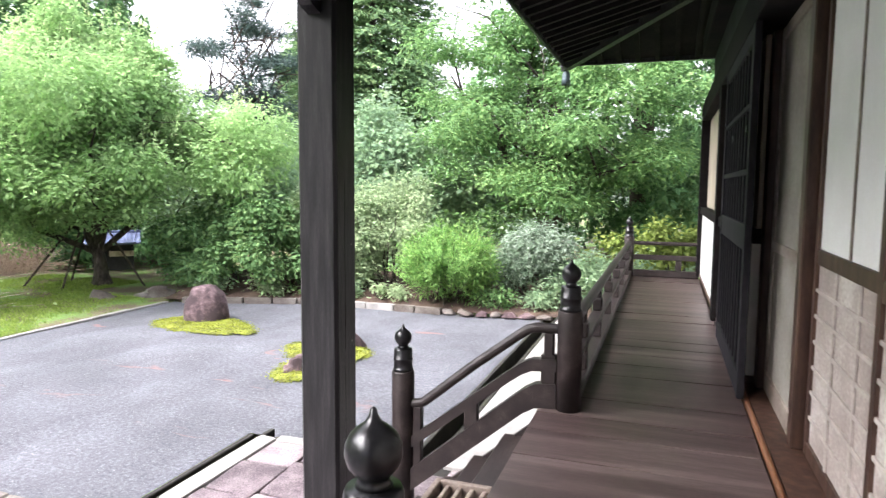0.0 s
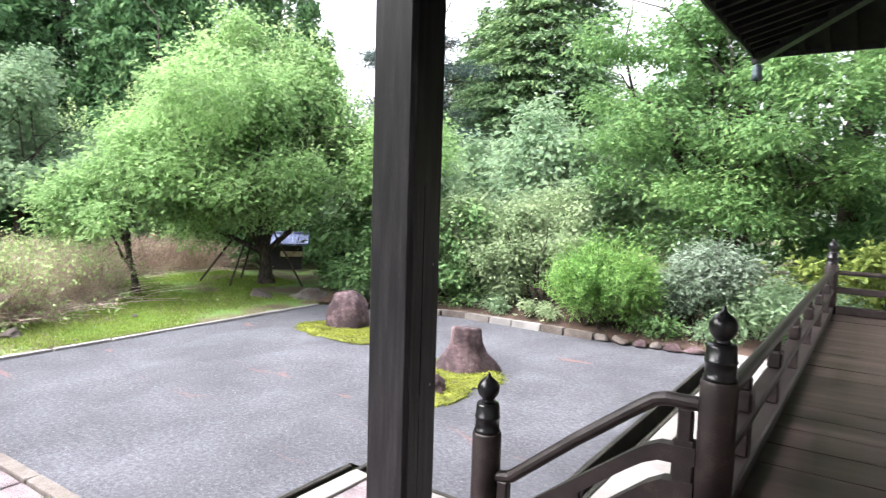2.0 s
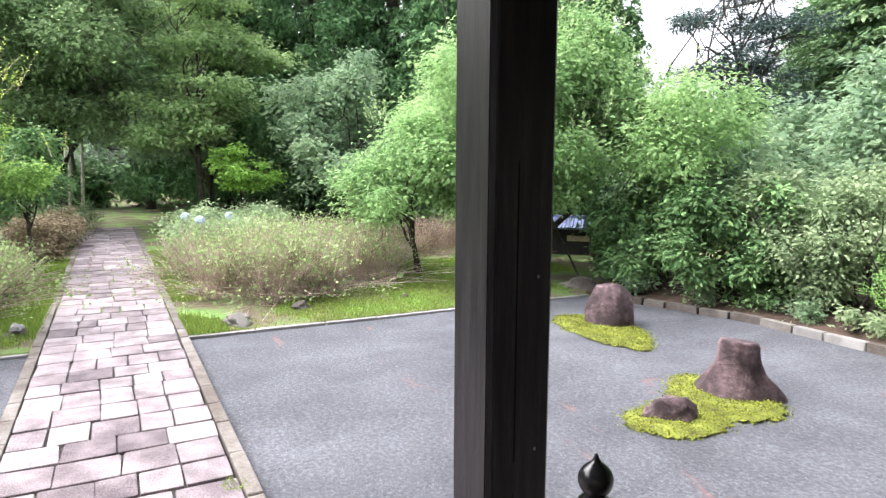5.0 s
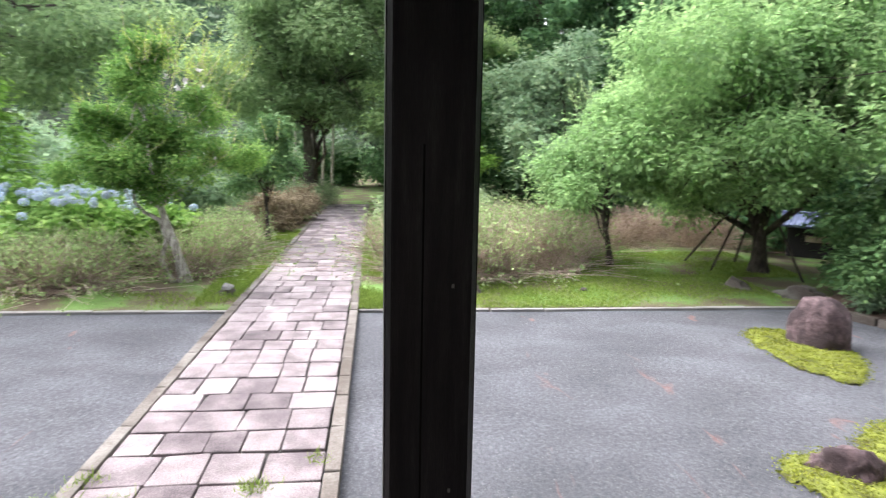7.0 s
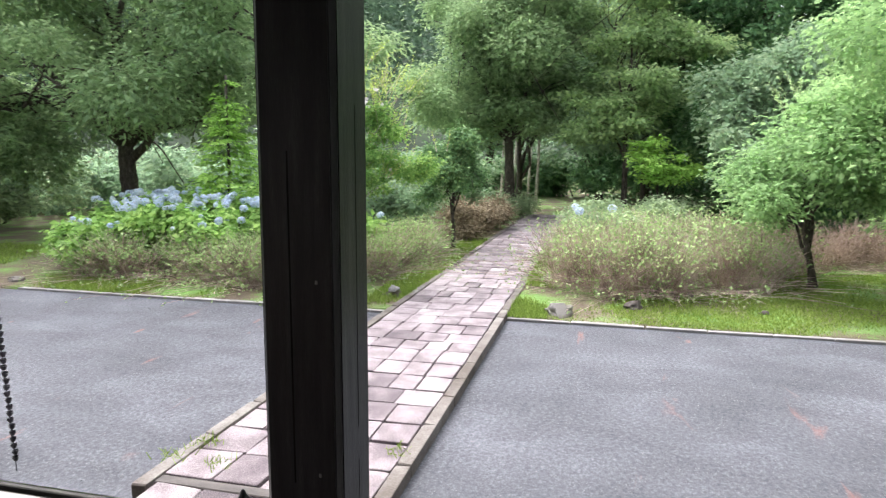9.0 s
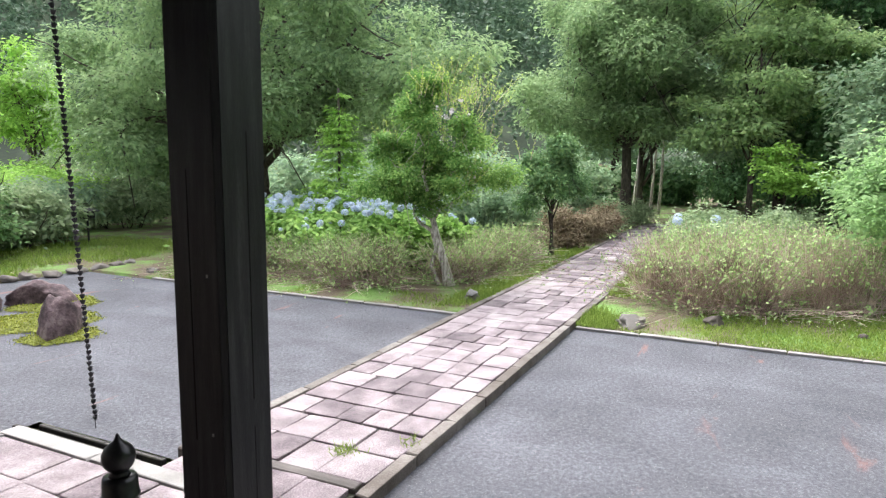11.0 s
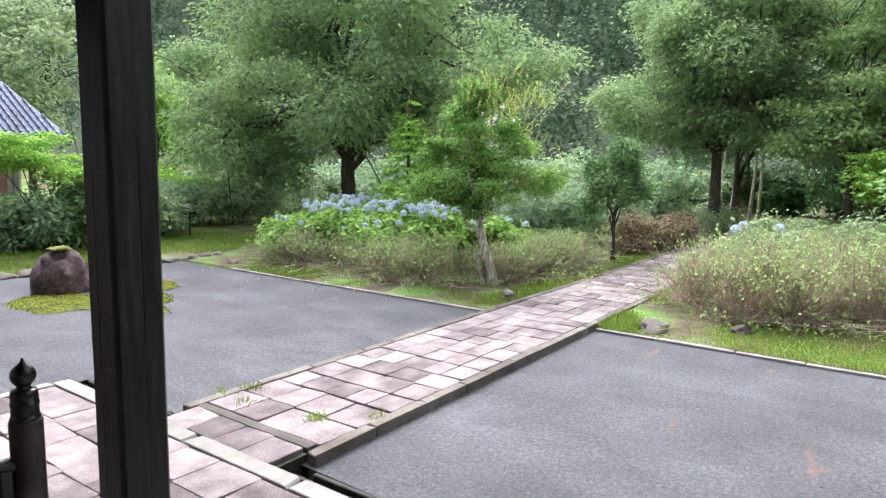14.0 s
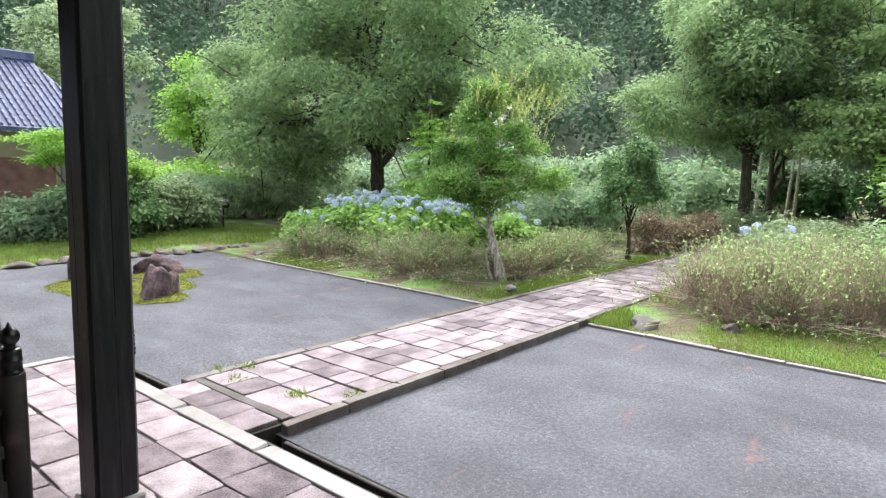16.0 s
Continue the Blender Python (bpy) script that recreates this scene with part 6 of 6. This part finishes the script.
tree("pale_leaf_tree", (-18.4, -23.0, 0.1), "fresh lime-green tree beyond the shrubs", "tree", (3.2, 0.16), [(-18.4, -23, 4.8, 2.0, 2.0, 2.0), (-18.0, -22.4, 6.4, 1.2, 1.2, 1.2), (-19.2, -22, 3.2, 2.0, 1.8, 1.4)], (500, 36, 0.36, 0.19, 0.09, 0.5, 0.1), LEAF_SPRING, seed=142)

house = thing("house", (-4.0, -17.6, 0.0), "low house with faded red boards and a blue-grey tiled roof", "house")
block("wall", (-5.0, -3.0, 0.3), (7.0, 2.9, 3.2), CREAM, house, bevel=0.01)
block("red_boarding", (-4.6, 2.903, 0.6), (-1.0, 2.95, 2.4), PINK_WALL, house, "faded red boarding")
block("veranda_step", (-5.4, 2.96, 0.25), (7.0, 3.7, 0.5), PALE_WOOD, house)
for x in (-4.8, -2.4, 0.0, 2.4):
    block("post", (x - 0.07, 2.951, 0.5), (x + 0.07, 3.09, 3.2), PALE_STONE, house)
for k in range(3):
    block("window", (-0.6 + k * 2.4, 2.905, 1.0), (1.0 + k * 2.4, 2.93, 2.4), FROSTED, house)
for s in (-1, 1):
    bm = bmesh.new()
    ridge, eave, w = 5.75, 3.3, 3.95
    a = [bm.verts.new(p) for p in ((-5.0, 0, ridge), (8.0, 0, ridge), (8.0, s * w, eave), (-6.0, s * w, eave), (-5.0, 0, ridge - 0.18), (8.0, 0, ridge - 0.18), (8.0, s * w, eave - 0.14), (-6.0, s * w, eave - 0.14))]
    for q in ((0, 1, 2, 3), (4, 5, 6, 7), (2, 3, 7, 6), (1, 2, 6, 5), (0, 3, 7, 4)):
        bm.faces.new([a[i] for i in q])
    bmesh.ops.recalc_face_normals(bm, faces=bm.faces)
    part("roof_slope", bm, TILE, house)
tile = lathe(bmesh.new(), [(0.03, 0), (0.036, 0.02), (0.04, 0.26), (0.03, 0.27)], sides=8)
tile_mesh = bpy.data.meshes.new("roof_tile")
tile.to_mesh(tile_mesh)
tile.free()
tile_mesh.materials.append(TILE)
slope = math.atan2(5.75 - 3.3, 3.95)
for i in range(20):
    for j in range(15):
        f = (j + 0.1) / 15.2
        x = -5.9 + i * 0.2
        edge = -5.0 - f
        if x < edge:
            continue
        ob = new("roof_tile", tile_mesh)
        ob.parent = house
        ob.location = (x, 3.95 * f, 5.77 - 2.45 * f)
        ob.rotation_euler = (-(math.pi / 2 + slope), 0, 0)
block("ridge_cap", (-5.1, -0.16, 5.7), (8.0, 0.16, 6.02), TILE, house, bevel=0.04)
garden_lamp = thing("garden_lantern", (-12.9, -11.9, 0.08), "small dark iron lantern on a thin post in the lawn", "lantern")
part("post", sweep(bmesh.new(), [(0, 0, -0.05), (0, 0, 0.75)], 0.03, 8), IRON, garden_lamp)
block("lamp_body", (-0.16, -0.16, 0.75), (0.16, 0.16, 0.98), IRON, garden_lamp, bevel=0.03)
part("cap", lathe(bmesh.new(), [(0.0, 1.12), (0.1, 1.08), (0.34, 0.99), (0.34, 0.965), (0.0, 0.97)], sides=12), IRON, garden_lamp)

# ---- far wooded hills ----
rng = np.random.default_rng(77)
hx, hy = rng.uniform(-300, 0, 30000), rng.uniform(-300, 60, 30000)
far, way = np.hypot(hx, hy), np.degrees(np.arctan2(-hx, hy))
keep = (far > 54) & (far < 260) & (way > 70) & (rng.random(30000) < np.clip(60 / far, 0.16, 0.9))
hx, hy, far = hx[keep][:2000], hy[keep][:2000], far[keep][:2000]
hz = np.array([land(a, b) for a, b in zip(hx, hy)])
r = rng.uniform(2.0, 3.8, len(hx)) * np.clip(far / 90, 0.8, 1.7)
pointed = rng.random(len(hx)) < 0.3
per = 150
c = np.repeat(np.stack([hx, hy, hz + r * 1.2], 1), per, 0)
tuft = rng.integers(0, 10, len(c))
seat = unit(rng.normal(size=(len(hx) * 10, 3)) + np.array([0, 0, 0.35]))[np.repeat(np.arange(len(hx)), per) * 10 + tuft]
d = unit(seat + rng.normal(size=c.shape) * 0.3)
R, P = np.repeat(r, per)[:, None], np.repeat(pointed, per)[:, None]
h = rng.random((len(c), 1))
cone = np.concatenate([(1 - h) * d[:, :1] * 0.75, (1 - h) * d[:, 1:2] * 0.75, h * 3.0 - 0.9], 1)
p = c + np.where(P, cone, seat * 0.68 * np.array([1, 1, 1.15]) + unit(d * 0.6 + rng.normal(size=c.shape) * 0.6) * 0.4) * R
n = unit(d + rng.normal(size=c.shape) * 0.45 + np.array([0, 0, 0.4]))
size = np.repeat(r, per)[:, None] * 0.1
a = unit(rng.normal(size=c.shape))
u = unit(a - n * np.sum(a * n, 1, keepdims=True))
w = np.cross(n, u)
crowns = np.stack([p - u * size, p + w * size * 0.8, p + u * size, p - w * size * 0.8], 1)
tagged(link("hill_forest", quads_mesh("hill_forest", crowns), LEAF_FAR), "far hillside of mixed dark green forest", "forest", kind="stuff")

# ---- grass ----


def grass(spots, count, length, seed, label, mat):
    g = np.random.default_rng(seed)
    S = np.array(spots)
    area = (S[:, 1] - S[:, 0]) * (S[:, 3] - S[:, 2])
    k = g.choice(len(S), count, p=area / area.sum())
    x = g.uniform(S[k, 0], S[k, 1])
    y = g.uniform(S[k, 2], S[k, 3])
    cover = np.array([noise.noise(Vector((q * 0.55, v * 0.55, 9))) for q, v in zip(x, y)])
    keep = cover > -0.18 + g.normal(size=count) * 0.12
    x, y = x[keep], y[keep]
    z = np.array([land(q, v) for q, v in zip(x, y)])
    p = np.stack([x, y, z], 1)
    lean = g.normal(size=p.shape) * np.array([0.45, 0.45, 0.1]) + np.array([0, 0, 1.0])
    up = unit(lean) * length * g.uniform(0.4, 1.25, (len(p), 1))
    s = unit(np.cross(up, g.normal(size=p.shape))) * 0.007
    q = np.stack([p - s, p + s, p + up * 0.6 + s * 0.7, p + up], 1)
    tagged(link("grass", quads_mesh("grass", q), mat), label, "grass", kind="stuff")


grass([(-12.2, -9.9, 3.7, 11.0), (-15.0, -12.0, 8.0, 12.5)], 60000, 0.05, 61, "short bright green moss and grass of the lawn", GRASS)
grass([(-20, -9.9, 3.66, 4.25), (-19.0, -9.95, 1.1, 1.8), (-10.9, -9.9, -6.0, -3.0)], 30000, 0.11, 62, "longer green grass beside the path and border", GRASS)
grass([(-14.5, -5.0, -12.5, -8.1)], 26000, 0.13, 63, "long pale green lawn grass before the house", GRASS)
grass([(-11.0, -9.9, -2.0, 1.0)], 2500, 0.06, 64, "sparse grass on bare soil", GRASS)
weed_rng = np.random.default_rng(8)
for x, y, n in ((-4.35, 2.2, 60), (-4.5, 3.1, 110), (-4.7, 1.9, 70), (-4.9, 3.5, 40), (-4.4, 1.78, 50)):
    p = np.stack([x + weed_rng.normal(size=n) * 0.05, y + weed_rng.normal(size=n) * 0.06, np.full(n, 0.098)], 1)
    up = unit(weed_rng.normal(size=(n, 3)) * 0.6 + np.array([0, 0, 0.8])) * weed_rng.uniform(0.03, 0.1, (n, 1))
    s = unit(np.cross(up, weed_rng.normal(size=(n, 3)))) * 0.004
    ob = link("weed_tuft", quads_mesh("weed_tuft", np.stack([p - s, p + s, p + up + s * 0.3, p + up - s * 0.3], 1)), GRASS)
    tagged(ob, "green weed tuft in a paving joint", "weed", "weeds in the paving")

# ---- kerbs and edging stones ----


def stone_variant(name, seed, chamfer=0.04, jitter=0.05):
    """A unit slab with broken, slightly uneven edges."""
    g = random.Random(seed)
    bm = box(bmesh.new(), (-0.5, -0.5, -1), (0.5, 0.5, 0), 0)
    for v in bm.verts:
        v.co.x += g.uniform(-jitter, jitter)
        v.co.y += g.uniform(-jitter, jitter)
    top = [e for e in bm.edges if all(v.co.z > -0.5 for v in e.verts)]
    sides = [e for e in bm.edges if abs(e.verts[0].co.z - e.verts[1].co.z) > 0.5]
    bmesh.ops.bevel(bm, geom=top + sides, offset=chamfer, segments=2, affect="EDGES", profile=0.6)
    mesh = bpy.data.meshes.new(name)
    bm.to_mesh(mesh)
    bm.free()
    return mesh


slabs = [stone_variant("slab", k, 0.055, 0.045) for k in range(8)]
kerbs = [stone_variant("kerb_stone", k + 20, 0.06, 0.02) for k in range(6)]
for m in slabs:
    m.materials.append(SLAB)
for m in kerbs:
    m.materials.append(KERB)
pale_kerbs = [m.copy() for m in kerbs]
for m in pale_kerbs:
    m.materials.clear()
    m.materials.append(PALE_STONE)
lay = random.Random(6)


def piece(name, meshes, parent, x0, y0, x1, y1, top, thick=0.12, turn=0.0):
    ob = new(name, lay.choice(meshes))
    ob.parent = parent
    px, py, pz = parent.location
    ob.location = ((x0 + x1) / 2 - px, (y0 + y1) / 2 - py, top + lay.uniform(-0.004, 0.004) - pz)
    ob.scale = (x1 - x0, y1 - y0, thick)
    ob.rotation_euler = (lay.uniform(-0.006, 0.006), lay.uniform(-0.006, 0.006), turn)
    return ob


path_ob = thing("stone_path", (-10, 2.73, 0.0), "straight path of pink-grey stone slabs between kerbs", "path", kind="structure")
part("bedding", box(bmesh.new(), (-19.0, -0.8, -0.1), (6.35, 0.8, 0.068), 0), GUTTER, path_ob)
edge = PATH_Y0 + 0.13
x = -4.12
while x > -28.8:
    length = lay.uniform(0.39, 0.5)
    cuts = [edge]
    n = lay.choice((4, 4, 5))
    for k in range(1, n):
        cuts.append(edge + (PATH_Y1 - PATH_Y0 - 0.26) * (k + lay.uniform(-0.14, 0.14)) / n)
    cuts.append(PATH_Y1 - 0.13)
    for a, b in zip(cuts, cuts[1:]):
        piece("slab", slabs, path_ob, x - length + 0.022, a + 0.011, x - 0.006, b - 0.011, 0.1, turn=lay.uniform(-0.02, 0.02))
    x -= length
for y0, y1 in ((PATH_Y0, PATH_Y0 + 0.12), (PATH_Y1 - 0.12, PATH_Y1)):
    x = -3.95
    while x > -28.9:
        length = lay.uniform(0.5, 0.95)
        piece("kerb_stone", kerbs, path_ob, x - length + 0.012, y0, x, y1, 0.108, 0.24)
        x -= length
bm = bmesh.new()
box(bm, (-4.1 + 10, 1.92 - 2.73, 0.07), (-3.99 + 10, 3.52 - 2.73, 0.115), 0.008)
part("drain_board", bm, GUTTER_BOARD, path_ob, "narrow weathered board over the drain")

pave = thing("stone_pavement", (-2.3, 2.73, 0.0), "pavement of pink-grey square stone slabs before the stair", "pavement", kind="structure")
y = 0.3
rowx = [-3.38]
while rowx[-1] < -0.9:
    rowx.append(rowx[-1] + lay.uniform(0.4, 0.47))
for i, (x0, x1) in enumerate(zip(rowx, rowx[1:])):
    y = 0.3 - lay.uniform(0, 0.2)
    while y < 5.14:
        w = min(lay.uniform(0.42, 0.6), 5.16 - y)
        if w < 0.2:
            break
        piece("slab", slabs, pave, x0 + 0.009, max(y, 0.3) + 0.009, x1 - 0.009, y + w - 0.009, 0.136)
        y += w
for x0, x1 in ((-3.98, -3.6),):
    for k in range(4):
        piece("slab", slabs, pave, x0, 1.97 + k * 0.38, x1, 1.97 + k * 0.38 + 0.37, 0.115)
y = 0.16
while y < 5.2:
    w = min(lay.uniform(0.9, 1.4), 5.31 - y)
    piece("kerb_stone", pale_kerbs, pave, -3.575, y, -3.4, y + w - 0.012, 0.142, 0.42)
    y += w
for y0 in (0.15, 5.17):
    x = -3.39
    while x < -0.9:
        piece("kerb_stone", pale_kerbs, pave, x, y0, x + 0.8, y0 + 0.13, 0.14, 0.4)
        x += 0.812

edging = thing("court_edging", (-9.9, 2.0, 0.0), "low pale stone edging between gravel and lawn", "edging", kind="structure")
for y0, y1 in ((-5.6, PATH_Y0 - 0.02), (PATH_Y1 + 0.02, 11.0)):
    y = y0
    while y < y1 - 0.1:
        w = min(lay.uniform(0.7, 1.1), y1 - y)
        piece("kerb_stone", pale_kerbs, edging, -9.96, y, -9.84, y + w - 0.01, 0.035, 0.15)
        y += w
border = thing("north_kerb", (-6, 11.8, 0.0), "curved row of rough kerb stones before the shrubs", "kerb", kind="structure")
x = -9.6
while x < -2.0:
    w = lay.uniform(0.24, 0.4) if x > -4.6 else lay.uniform(0.4, 0.6)
    yy = north_edge(x + w / 2)
    slope_turn = math.atan2(north_edge(x + w) - north_edge(x), w)
    if x > -4.6:
        ob = smooth(part("rough_stone", boulder(bmesh.new(), (w * 0.52, 0.11, 0.09), x, 0.3, None, 3), KERB if lay.random() < 0.4 else ROCK, border))
        ob.location, ob.rotation_euler = (x + w / 2 + 6, yy - 11.8, 0.03), (0, 0, slope_turn)
    else:
        piece("kerb_stone", pale_kerbs if -6.6 < x < -5.2 else kerbs, border, x, yy - 0.08, x + w - 0.015, yy + 0.05, 0.12, 0.2, slope_turn)
    x += w
south = thing("south_kerb", (-7, -8.0, 0.0), "row of flat rough stones along the lawn edge", "kerb", kind="structure")
x = -11.2
while x < -2.2:
    w = lay.uniform(0.3, 0.7)
    ob = smooth(part("rough_stone", boulder(bmesh.new(), (w * 0.52, 0.22, 0.12), x, 0.25, None, 3), KERB, south))
    ob.location = (x + w / 2 + 7, lay.uniform(-0.08, 0.08) + (0.25 if x < -9 else 0), 0.02)
    x += w

# ---- veranda boards ----
boards = [stone_variant("board", k + 40, 0.012, 0.002) for k in range(3)]
for m in boards:
    m.materials.append(DECK_WOOD)
y = -5.9
while y < 10.5:
    w = min(lay.uniform(0.27, 0.36), 10.54 - y)
    piece("board", boards, deck, -0.77, y + 0.003, 0.402, y + w - 0.003, DECK - 0.001, 0.05)
    y += w
